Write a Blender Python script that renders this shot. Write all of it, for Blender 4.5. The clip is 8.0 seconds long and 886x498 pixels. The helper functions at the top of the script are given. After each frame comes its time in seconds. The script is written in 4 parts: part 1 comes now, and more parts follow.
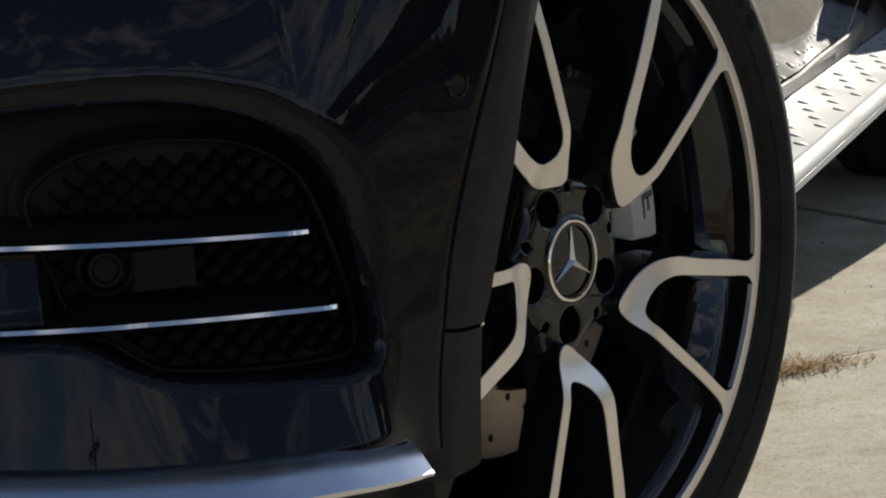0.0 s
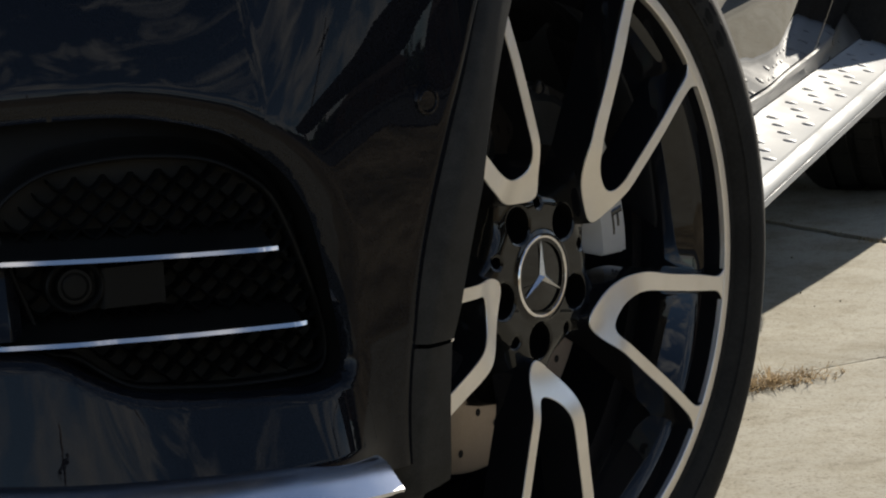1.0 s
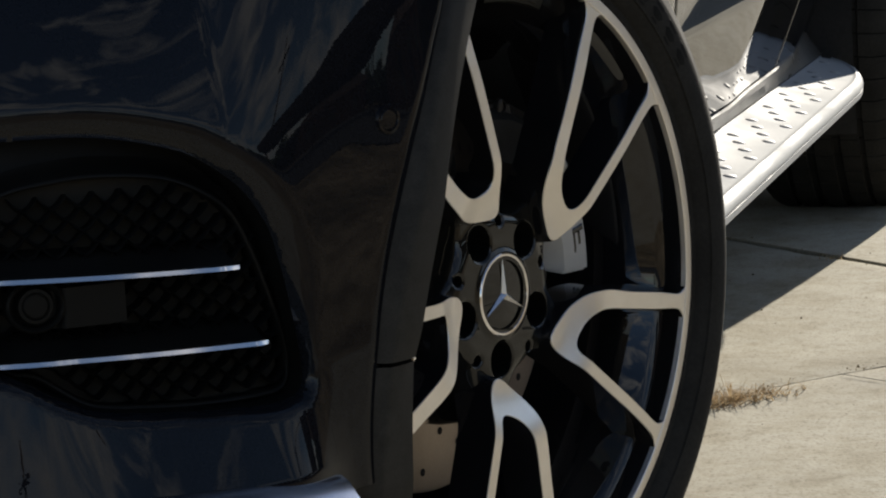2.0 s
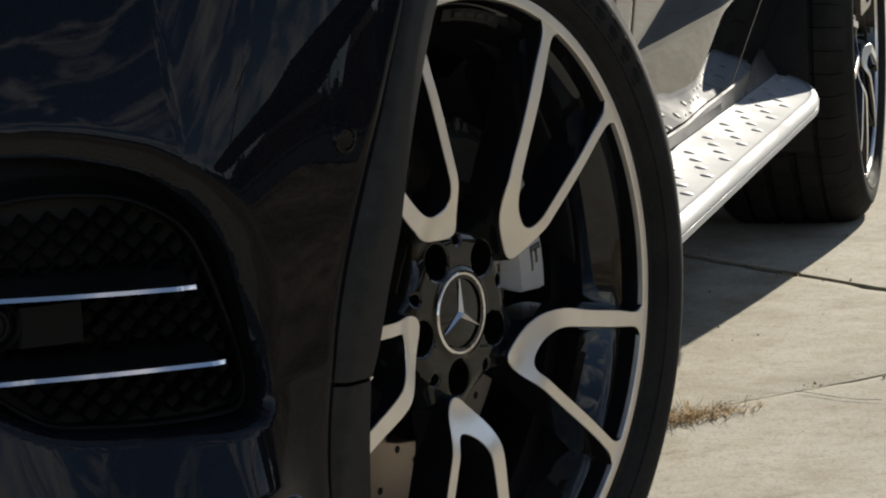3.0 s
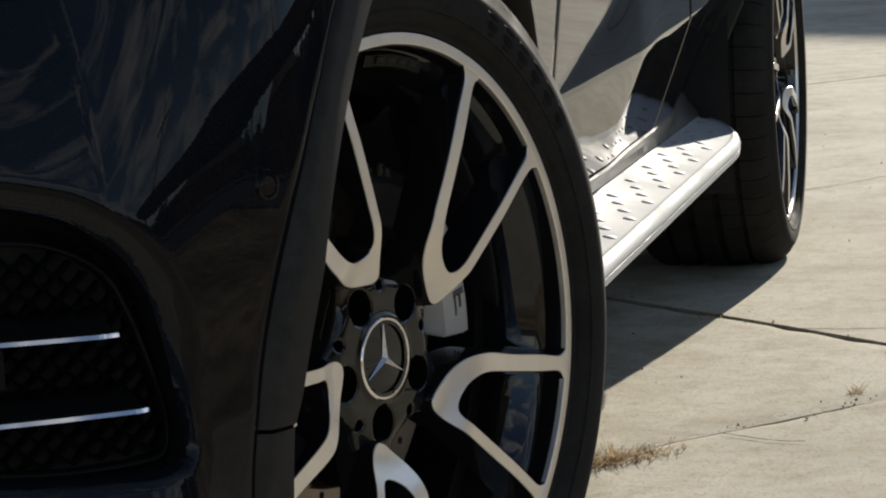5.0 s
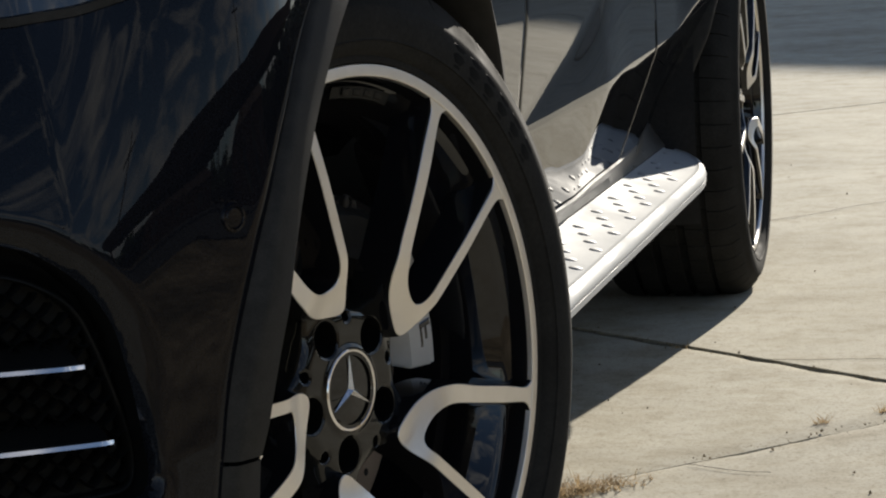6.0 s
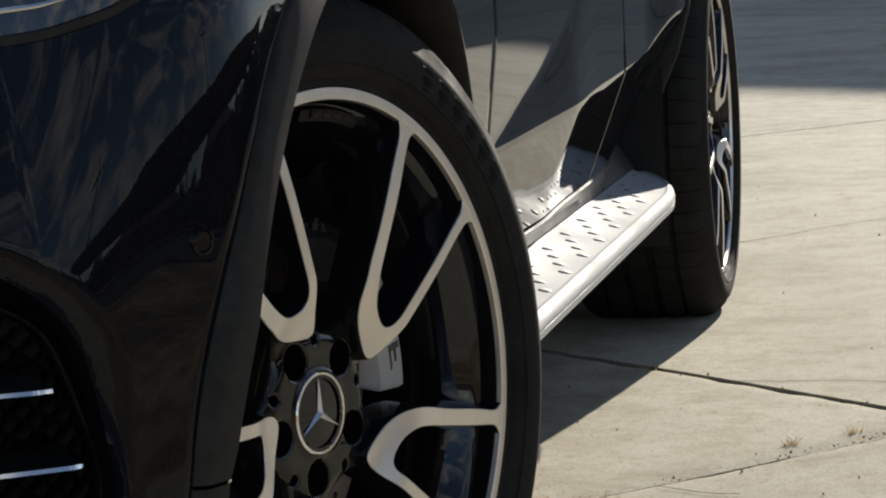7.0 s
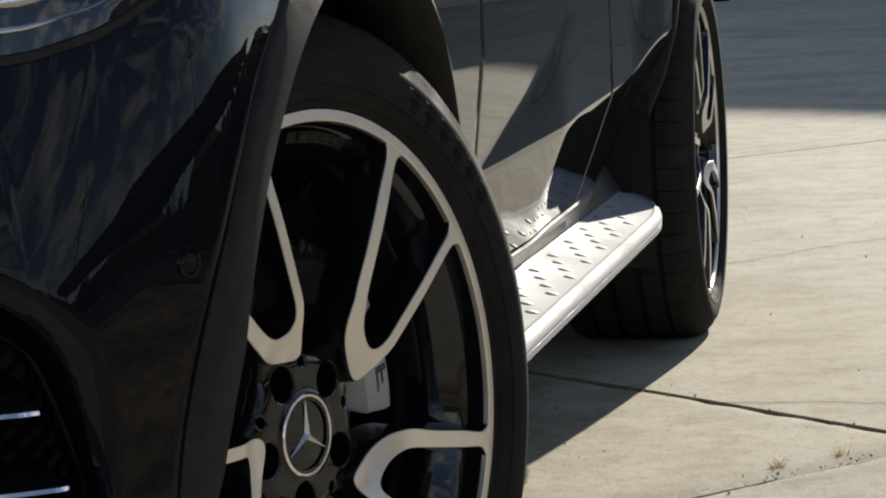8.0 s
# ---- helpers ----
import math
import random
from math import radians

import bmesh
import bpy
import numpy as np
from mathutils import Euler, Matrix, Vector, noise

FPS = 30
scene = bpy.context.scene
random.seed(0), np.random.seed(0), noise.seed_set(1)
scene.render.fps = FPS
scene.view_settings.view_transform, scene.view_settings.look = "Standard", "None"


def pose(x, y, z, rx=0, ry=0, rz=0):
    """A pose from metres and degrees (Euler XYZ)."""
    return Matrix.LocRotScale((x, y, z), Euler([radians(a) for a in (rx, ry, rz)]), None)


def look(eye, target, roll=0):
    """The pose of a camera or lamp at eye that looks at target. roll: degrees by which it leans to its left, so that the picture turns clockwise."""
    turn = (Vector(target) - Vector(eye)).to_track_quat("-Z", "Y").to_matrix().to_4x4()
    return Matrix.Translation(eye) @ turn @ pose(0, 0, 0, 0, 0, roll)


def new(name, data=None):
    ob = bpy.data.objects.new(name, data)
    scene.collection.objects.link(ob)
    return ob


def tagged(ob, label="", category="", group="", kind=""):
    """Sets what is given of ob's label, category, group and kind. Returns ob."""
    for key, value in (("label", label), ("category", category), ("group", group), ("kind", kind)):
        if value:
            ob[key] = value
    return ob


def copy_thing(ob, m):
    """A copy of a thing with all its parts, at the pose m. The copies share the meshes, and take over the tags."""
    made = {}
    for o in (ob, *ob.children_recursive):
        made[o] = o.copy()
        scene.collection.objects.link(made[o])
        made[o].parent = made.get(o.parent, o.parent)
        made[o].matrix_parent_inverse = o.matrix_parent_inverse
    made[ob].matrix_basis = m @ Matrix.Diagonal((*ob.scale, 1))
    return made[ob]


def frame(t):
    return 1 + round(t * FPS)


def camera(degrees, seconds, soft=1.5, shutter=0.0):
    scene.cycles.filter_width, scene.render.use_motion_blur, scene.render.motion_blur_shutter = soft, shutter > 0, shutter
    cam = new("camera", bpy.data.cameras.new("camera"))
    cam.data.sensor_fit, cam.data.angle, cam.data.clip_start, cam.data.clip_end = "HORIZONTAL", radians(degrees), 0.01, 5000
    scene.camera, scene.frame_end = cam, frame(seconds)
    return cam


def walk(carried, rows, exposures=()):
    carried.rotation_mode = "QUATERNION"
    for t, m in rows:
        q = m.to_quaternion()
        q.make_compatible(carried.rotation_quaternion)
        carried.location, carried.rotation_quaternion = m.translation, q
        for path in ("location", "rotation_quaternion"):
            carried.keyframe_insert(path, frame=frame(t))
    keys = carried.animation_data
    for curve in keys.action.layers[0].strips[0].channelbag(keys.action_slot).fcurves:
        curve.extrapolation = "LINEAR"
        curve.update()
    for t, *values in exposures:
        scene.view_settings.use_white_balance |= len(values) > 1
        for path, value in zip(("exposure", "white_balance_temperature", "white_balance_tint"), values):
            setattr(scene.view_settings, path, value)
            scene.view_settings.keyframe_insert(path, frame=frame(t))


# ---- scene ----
cam = camera(19.47, 8.0, soft=2.1)
# seconds, x, y, z, yaw, pitch, lean to the right (degrees)
ROWS = [
    (0.0, 0.5476, -2.1107, 0.7412, 17.831, -9.726, 3.202),
    (0.5, 0.5479, -2.1109, 0.7418, 17.523, -9.597, 3.182),
    (1.0, 0.5482, -2.1111, 0.7425, 17.148, -9.447, 3.15),
    (1.5, 0.5485, -2.1114, 0.7433, 16.74, -9.285, 3.129),
    (3.0, 0.5495, -2.1123, 0.7461, 15.301, -8.807, 3.086),
    (3.5, 0.5499, -2.1126, 0.7469, 14.877, -8.639, 3.034),
    (4.0, 0.5502, -2.1129, 0.7478, 14.44, -8.455, 3.04),
    (4.5, 0.5505, -2.1132, 0.7486, 13.989, -8.25, 3.112),
    (6.0, 0.5514, -2.114, 0.751, 12.773, -7.353, 3.002),
    (6.5, 0.5517, -2.1142, 0.7516, 12.414, -7.106, 2.943),
    (7.0, 0.5519, -2.1144, 0.7523, 12.065, -6.913, 2.992),
    (7.5, 0.5521, -2.1145, 0.7527, 11.877, -6.678, 2.961),
    (8.0, 0.5522, -2.1146, 0.7529, 11.756, -6.459, 2.932),
]
walk(cam, [(t, pose(x, y, z, 90 + pitch, 0, yaw) @ pose(0, 0, 0, 0, 0, -lean)) for t, x, y, z, yaw, pitch, lean in ROWS],
     exposures=[(0.0, 0.90), (8.0, 0.90)])

# ---- light ----
SUN_DIR = Vector((0.435, 2.65, 1.0)).normalized()
SUN_EL = math.asin(SUN_DIR.z)
SUN_AZ = math.atan2(SUN_DIR.x, SUN_DIR.y)
world = bpy.data.worlds.new("sky")
scene.world = world
world.use_nodes = True
wn, wl = world.node_tree.nodes, world.node_tree.links
wn.clear()
w_out = wn.new("ShaderNodeOutputWorld")
w_bg = wn.new("ShaderNodeBackground")
w_sky = wn.new("ShaderNodeTexSky")
w_sky.sky_type = "NISHITA"
w_sky.sun_disc = False
w_sky.sun_elevation, w_sky.sun_rotation = SUN_EL, SUN_AZ
w_sky.air_density, w_sky.dust_density, w_sky.ozone_density = 0.72, 0.3, 1.2
w_co = wn.new("ShaderNodeTexCoord")
w_map = wn.new("ShaderNodeMapping")
w_map.inputs["Location"].default_value = (0.37, 0.22, 0.61)
w_map.inputs["Scale"].default_value = (1.6, 1.6, 3.4)
w_noise = wn.new("ShaderNodeTexNoise")
w_noise.inputs["Scale"].default_value = 3.6
w_noise.inputs["Detail"].default_value = 9
w_noise.inputs["Roughness"].default_value = 0.58
w_noise.inputs["Distortion"].default_value = 0.7
w_ramp = wn.new("ShaderNodeValToRGB")
w_ramp.color_ramp.elements[0].position, w_ramp.color_ramp.elements[1].position = 0.49, 0.67
w_mix = wn.new("ShaderNodeMix")
w_mix.data_type = "RGBA"
w_mix.inputs["B"].default_value = (6.9, 6.85, 6.8, 1)
wl.new(w_co.outputs["Generated"], w_map.inputs["Vector"])
wl.new(w_map.outputs["Vector"], w_noise.inputs["Vector"])
w_sep, w_low, w_sum = wn.new("ShaderNodeSeparateXYZ"), wn.new("ShaderNodeMath"), wn.new("ShaderNodeMath")
w_low.operation, w_sum.operation = "MULTIPLY_ADD", "ADD"
w_low.inputs[1].default_value, w_low.inputs[2].default_value = -0.20, 0.085
wl.new(w_co.outputs["Generated"], w_sep.inputs["Vector"])
wl.new(w_sep.outputs["Z"], w_low.inputs[0])
wl.new(w_low.outputs["Value"], w_sum.inputs[0])
wl.new(w_noise.outputs["Fac"], w_sum.inputs[1])
wl.new(w_sum.outputs["Value"], w_ramp.inputs["Fac"])
wl.new(w_ramp.outputs["Color"], w_mix.inputs["Factor"])
wl.new(w_sky.outputs["Color"], w_mix.inputs["A"])
wl.new(w_mix.outputs["Result"], w_bg.inputs["Color"])
w_bg.inputs["Strength"].default_value = 0.078
wl.new(w_bg.outputs["Background"], w_out.inputs["Surface"])
sun = new("sun", bpy.data.lights.new("sun", "SUN"))
sun.data.energy, sun.data.angle, sun.data.color = 5.0, radians(0.5), (1.0, 0.925, 0.81)
sun.matrix_world = look(SUN_DIR * 30, (0, 0, 0))


# ---- materials ----
def material(name, base, rough=0.5, metal=0.0, coat=0.0, spec=0.5):
    m = bpy.data.materials.new(name)
    m.use_nodes = True
    b = m.node_tree.nodes["Principled BSDF"]
    b.inputs["Base Color"].default_value = (*base, 1)
    b.inputs["Roughness"].default_value = rough
    b.inputs["Metallic"].default_value = metal
    b.inputs["Coat Weight"].default_value = coat
    b.inputs["Coat Roughness"].default_value = 0.02
    b.inputs["Specular IOR Level"].default_value = spec
    return m, m.node_tree.nodes, m.node_tree.links, b


def add_noise(nodes, links, scale, detail=4, rough=0.55, stretch=(1, 1, 1), coords="Object"):
    co = nodes.new("ShaderNodeTexCoord")
    mp = nodes.new("ShaderNodeMapping")
    mp.inputs["Scale"].default_value = stretch
    tx = nodes.new("ShaderNodeTexNoise")
    tx.inputs["Scale"].default_value, tx.inputs["Detail"].default_value = scale, detail
    tx.inputs["Roughness"].default_value = rough
    links.new(co.outputs[coords], mp.inputs["Vector"])
    links.new(mp.outputs["Vector"], tx.inputs["Vector"])
    return tx


def ramp(nodes, links, source, stops):
    r = nodes.new("ShaderNodeValToRGB")
    while len(r.color_ramp.elements) < len(stops):
        r.color_ramp.elements.new(0.5)
    for e, (p, c) in zip(r.color_ramp.elements, stops):
        e.position, e.color = p, (*c, 1) if len(c) == 3 else c
    links.new(source, r.inputs["Fac"])
    return r


def add_bump(nodes, links, b, source, strength, distance, before=None):
    bp = nodes.new("ShaderNodeBump")
    bp.inputs["Strength"].default_value, bp.inputs["Distance"].default_value = strength, distance
    links.new(source, bp.inputs["Height"])
    if before:
        links.new(before.outputs["Normal"], bp.inputs["Normal"])
    links.new(bp.outputs["Normal"], b.inputs["Normal"])
    return bp


def mixed(nodes, links, fac, a, c, mode="MIX"):
    m = nodes.new("ShaderNodeMix")
    m.data_type, m.blend_type = "RGBA", mode
    for key, v in (("Factor", fac), ("A", a), ("B", c)):
        if isinstance(v, (int, float)):
            m.inputs[key].default_value = v
        elif isinstance(v, tuple):
            m.inputs[key].default_value = (*v, 1)
        else:
            links.new(v, m.inputs[key])
    return m


def simple(name, base, rough=0.5, metal=0.0, coat=0.0, spec=0.5, grain=60.0, vary=0.15, bump=0.0, dist=0.001, stretch=(1, 1, 1)):
    """A surface with colour and roughness uneven at two scales."""
    m, n, l, b = material(name, base, rough, metal, coat, spec)
    big = add_noise(n, l, grain * 0.08, 5)
    fine = add_noise(n, l, grain, 4, stretch=stretch)
    lo, hi = tuple(c * (1 - vary) for c in base), tuple(min(1, c * (1 + vary)) for c in base)
    r1 = ramp(n, l, big.outputs["Fac"], [(0.3, lo), (0.7, hi)])
    r2 = ramp(n, l, fine.outputs["Fac"], [(0.3, (1 - vary,) * 3), (0.7, (1, 1, 1))])
    mx = mixed(n, l, 1.0, r1.outputs["Color"], r2.outputs["Color"], "MULTIPLY")
    l.new(mx.outputs["Result"], b.inputs["Base Color"])
    rr = ramp(n, l, big.outputs["Fac"], [(0.3, (rough * 0.8,) * 3), (0.7, (min(1, rough * 1.2),) * 3)])
    l.new(rr.outputs["Color"], b.inputs["Roughness"])
    if bump:
        add_bump(n, l, b, fine.outputs["Fac"], bump, dist)
    return m


def make_paint():
    m, n, l, b = material("black_car_paint", (0.005, 0.0055, 0.007), 0.3, 0.0, 1.0, 0.0)
    b.inputs["Coat IOR"].default_value = 1.30
    fine = add_noise(n, l, 900, 2)
    r = ramp(n, l, fine.outputs["Fac"], [(0.45, (0.005, 0.0055, 0.007)), (0.75, (0.010, 0.011, 0.014))])
    l.new(r.outputs["Color"], b.inputs["Base Color"])
    dust = add_noise(n, l, 14, 6)
    rd = ramp(n, l, dust.outputs["Fac"], [(0.4, (0.004,) * 3), (0.8, (0.028,) * 3)])
    l.new(rd.outputs["Color"], b.inputs["Coat Roughness"])
    peel = add_noise(n, l, 160, 2)
    bp = n.new("ShaderNodeBump")
    bp.inputs["Strength"].default_value, bp.inputs["Distance"].default_value = 0.02, 0.0004
    l.new(peel.outputs["Fac"], bp.inputs["Height"])
    l.new(bp.outputs["Normal"], b.inputs["Coat Normal"])
    return m


def make_machined():
    m, n, l, b = material("machined_aluminium", (0.62, 0.585, 0.54), 0.36, 1.0)
    fine = add_noise(n, l, 420, 3, stretch=(1, 1, 0.12))
    big = add_noise(n, l, 12, 4)
    r = ramp(n, l, big.outputs["Fac"], [(0.3, (0.70, 0.665, 0.62)), (0.7, (0.84, 0.80, 0.75))])
    l.new(r.outputs["Color"], b.inputs["Base Color"])
    rr = ramp(n, l, fine.outputs["Fac"], [(0.3, (0.30,) * 3), (0.7, (0.44,) * 3)])
    l.new(rr.outputs["Color"], b.inputs["Roughness"])
    add_bump(n, l, b, fine.outputs["Fac"], 0.06, 0.0006)
    return m


def make_concrete():
    m, n, l, b = material("worn_concrete", (0.38, 0.35, 0.30), 0.9, spec=0.06)
    info = n.new("ShaderNodeObjectInfo")
    geo = n.new("ShaderNodeNewGeometry")
    a = n.new("ShaderNodeTexNoise")
    a.inputs["Scale"].default_value, a.inputs["Detail"].default_value, a.inputs["Roughness"].default_value = 1.6, 9, 0.65
    c = n.new("ShaderNodeTexNoise")
    c.inputs["Scale"].default_value, c.inputs["Detail"].default_value = 9, 8
    c.inputs["Roughness"].default_value = 0.7
    f = n.new("ShaderNodeTexNoise")
    f.inputs["Scale"].default_value, f.inputs["Detail"].default_value = 190, 3
    g = n.new("ShaderNodeTexNoise")
    g.inputs["Scale"].default_value, g.inputs["Detail"].default_value, g.inputs["Roughness"].default_value = 46, 6, 0.75
    for x in (a, c, f, g):
        l.new(geo.outputs["Position"], x.inputs["Vector"])
    r1 = ramp(n, l, a.outputs["Fac"], [(0.30, (0.315, 0.290, 0.232)), (0.52, (0.407, 0.383, 0.315)), (0.75, (0.462, 0.439, 0.368))])
    r2 = ramp(n, l, c.outputs["Fac"], [(0.25, (0.62, 0.58, 0.52)), (0.42, (0.88, 0.86, 0.82)), (0.55, (1, 1, 1)), (0.75, (1.0, 1.0, 1.0))])
    r3 = ramp(n, l, f.outputs["Fac"], [(0.30, (0.55, 0.52, 0.48)), (0.44, (0.97, 0.97, 0.97)), (0.62, (1.0, 1.0, 1.0)), (0.78, (1.0, 1.0, 1.0))])
    m1 = mixed(n, l, 1.0, r1.outputs["Color"], r2.outputs["Color"], "MULTIPLY")
    m2 = mixed(n, l, 0.8, m1.outputs["Result"], r3.outputs["Color"], "MULTIPLY")
    tone = ramp(n, l, info.outputs["Random"], [(0.0, (0.9, 0.9, 0.9)), (1.0, (1.04, 1.03, 1.0))])
    m3 = mixed(n, l, 1.0, m2.outputs["Result"], tone.outputs["Color"], "MULTIPLY")
    r4 = ramp(n, l, g.outputs["Fac"], [(0.30, (0.72, 0.70, 0.66)), (0.48, (0.98, 0.98, 0.98)), (0.62, (1.0, 1.0, 1.0)), (0.72, (1.16, 1.16, 1.15))])
    m4 = mixed(n, l, 1.0, m3.outputs["Result"], r4.outputs["Color"], "MULTIPLY")
    l.new(m4.outputs["Result"], b.inputs["Base Color"])
    b1 = add_bump(n, l, b, c.outputs["Fac"], 0.16, 0.006)
    add_bump(n, l, b, f.outputs["Fac"], 0.45, 0.0016, b1)
    return m


PAINT = make_paint()
MACHINED = make_machined()
CONCRETE = make_concrete()
GLOSS_BLACK = simple("gloss_black_wheel_paint", (0.009, 0.009, 0.010), 0.10, 0.0, 1.0, 0.0, 30, 0.2)
NET_LIT_BACK = simple("dull_black_intake_backing", (0.030, 0.027, 0.022), 0.8, 0, 0, 0.1, 200, 0.2)
NET_BLACK = simple("deep_black_intake_plastic", (0.0055, 0.0055, 0.005), 0.5, 0, 0, 0.12, 200, 0.2)
HUB_BLACK = simple("black_hub_paint", (0.008, 0.008, 0.007), 0.14, 0.0, 0.85, 0.0, 30, 0.2)
PLASTIC = simple("black_textured_plastic", (0.036, 0.034, 0.030), 0.66, 0, 0, 0.07, 700, 0.25, 0.25, 0.0004)
DARK = simple("dark_liner_felt", (0.024, 0.023, 0.022), 0.9, 0, 0, 0.2, 120, 0.3, 0.3, 0.002)
RUBBER = simple("tyre_rubber", (0.026, 0.025, 0.0225), 0.85, 0, 0, 0.06, 240, 0.3, 0.25, 0.0006)
SILL = simple("satin_grey_sill", (0.07, 0.068, 0.064), 0.32, 0.2, 0.0, 0.5, 90, 0.15)
RUBBER_MARK = simple("raised_rubber", (0.007, 0.007, 0.0068), 0.7, 0, 0, 0.06, 240, 0.2)
DEEP_BLACK = simple("deep_black_plastic", (0.013, 0.013, 0.012), 0.5, 0, 0, 0.14, 200, 0.25)
CRACK = simple("dark_crack_fill", (0.035, 0.030, 0.024), 0.95, 0, 0, 0.1, 90, 0.3)
CHROME = simple("polished_chrome", (0.82, 0.79, 0.77), 0.09, 1.0, grain=40, vary=0.05)
SATIN = simple("satin_silver_trim", (0.66, 0.67, 0.70), 0.24, 1.0, grain=50, vary=0.06)
BOARD = simple("satin_aluminium_tread", (0.320, 0.328, 0.328), 0.72, 0.0, spec=0.2, grain=90, vary=0.06, bump=0.05, dist=0.0006)
STUD = simple("satin_grey_stud", (0.29, 0.29, 0.287), 0.6, 0.0, grain=300, vary=0.1)
DISC = simple("brake_disc_steel", (0.44, 0.37, 0.31), 0.48, 1.0, grain=150, vary=0.15, bump=0.1, dist=0.0005, stretch=(1, 6, 6))
HOUSING = simple("dark_cast_metal", (0.055, 0.050, 0.044), 0.35, 0.4, 0.0, 0.5, 90, 0.25)
CALIPER = simple("silver_caliper_paint", (0.40, 0.40, 0.395), 0.40, 0.2, 0.2, grain=60, vary=0.1)
GLASS_DARK = simple("dark_tinted_glass", (0.012, 0.013, 0.015), 0.03, 0, 0, 0.6, 20, 0.1)
LENS = simple("headlamp_lens", (0.022, 0.025, 0.030), 0.06, 0.0, 0.8, 0.3, 30, 0.2)
def make_dirt():
    m, n, l, b = material("verge_dirt", (0.07, 0.055, 0.035), 0.95, spec=0.15)
    geo = n.new("ShaderNodeNewGeometry")
    texs = []
    for scale, detail in ((0.55, 6), (5.0, 6), (60.0, 3)):
        t = n.new("ShaderNodeTexNoise")
        t.inputs["Scale"].default_value, t.inputs["Detail"].default_value = scale, detail
        l.new(geo.outputs["Position"], t.inputs["Vector"])
        texs.append(t)
    r1 = ramp(n, l, texs[0].outputs["Fac"], [(0.35, (0.15, 0.123, 0.075)), (0.50, (0.27, 0.213, 0.13)), (0.66, (0.39, 0.31, 0.20))])
    r2 = ramp(n, l, texs[1].outputs["Fac"], [(0.32, (0.45, 0.42, 0.36)), (0.60, (1, 1, 1))])
    m1 = mixed(n, l, 1.0, r1.outputs["Color"], r2.outputs["Color"], "MULTIPLY")
    l.new(m1.outputs["Result"], b.inputs["Base Color"])
    add_bump(n, l, b, texs[2].outputs["Fac"], 0.6, 0.006)
    return m


DIRT = make_dirt()
STRAW = simple("dry_grass", (0.50, 0.36, 0.19), 0.8, 0, 0, 0.2, 80, 0.35)
_n, _l = STRAW.node_tree.nodes, STRAW.node_tree.links
_out = [q for q in _n if q.type == "OUTPUT_MATERIAL"][0]
_thin, _both = _n.new("ShaderNodeBsdfTranslucent"), _n.new("ShaderNodeMixShader")
_thin.inputs["Color"].default_value, _both.inputs["Fac"].default_value = (0.42, 0.32, 0.19, 1), 0.35
_l.new(_out.inputs["Surface"].links[0].from_socket, _both.inputs[1])
_l.new(_thin.outputs["BSDF"], _both.inputs[2])
_l.new(_both.outputs["Shader"], _out.inputs["Surface"])
ASPHALT = simple("asphalt", (0.052, 0.053, 0.056), 0.9, 0, 0, 0.3, 140, 0.3, 0.5, 0.004)
FOLIAGE = simple("dark_foliage", (0.045, 0.07, 0.028), 0.7, 0, 0, 0.3, 6, 0.4)
BARK = simple("bark", (0.11, 0.08, 0.055), 0.9, 0, 0, 0.2, 12, 0.3, 0.5, 0.02)
BRICKWORK = simple("red_brick_wall", (0.24, 0.125, 0.08), 0.85, 0, 0, 0.2, 8, 0.3)
# Pale so that the unseen hall's wall bounces light into the far shade.
RENDER_WALL = simple("cream_render_wall", (0.52, 0.49, 0.43), 0.9, 0, 0, 0.2, 4, 0.2)
ROOFING = simple("brown_roofing", (0.12, 0.08, 0.06), 0.85, 0, 0, 0.2, 10, 0.3)


# ---- mesh helpers ----
def mesh_of(name, bm, mat, smooth=True, angle=35):
    bmesh.ops.recalc_face_normals(bm, faces=bm.faces)
    if smooth:
        for f in bm.faces:
            f.smooth = True
        for e in bm.edges:
            if len(e.link_faces) == 2 and e.calc_face_angle(0) > radians(angle):
                e.smooth = False
    me = bpy.data.meshes.new(name)
    bm.to_mesh(me)
    bm.free()
    me.materials.append(mat)
    return me


def part(name, bm, mat, parent, label="", smooth=True, angle=35):
    ob = new(name, mesh_of(name, bm, mat, smooth, angle))
    ob.parent = parent
    if label:
        tagged(ob, label)
    return ob


def piece(name, me, parent, m):
    ob = new(name, me)
    ob.parent = parent
    ob.matrix_basis = m
    return ob


def spline(points, n):
    """Catmull-Rom through the points, n points evenly spaced along it."""
    P = np.array(points, float)
    P = np.vstack([2 * P[0] - P[1], P, 2 * P[-1] - P[-2]])
    out = []
    for i in range(1, len(P) - 2):
        a, b, c, d = P[i - 1:i + 3]
        for u in np.linspace(0, 1, 24, endpoint=False):
            out.append(0.5 * (2 * b + (c - a) * u + (2 * a - 5 * b + 4 * c - d) * u * u + (3 * b - a - 3 * c + d) * u ** 3))
    out.append(P[-2])
    out = np.array(out)
    s = np.concatenate([[0], np.cumsum(np.linalg.norm(np.diff(out, axis=0), axis=1))])
    t = np.linspace(0, s[-1], n)
    return np.stack([np.interp(t, s, out[:, k]) for k in range(out.shape[1])], 1)


def sheet(bm, grid, closed_u=False, closed_v=False):
    """Faces over a grid of places [i][j]."""
    V = [[bm.verts.new(p) for p in row] for row in grid]
    nu, nv = len(V), len(V[0])
    for i in range(nu if closed_u else nu - 1):
        for j in range(nv if closed_v else nv - 1):
            a, b, c, d = V[i][j], V[(i + 1) % nu][j], V[(i + 1) % nu][(j + 1) % nv], V[i][(j + 1) % nv]
            bm.faces.new((a, b, c, d))
    return V


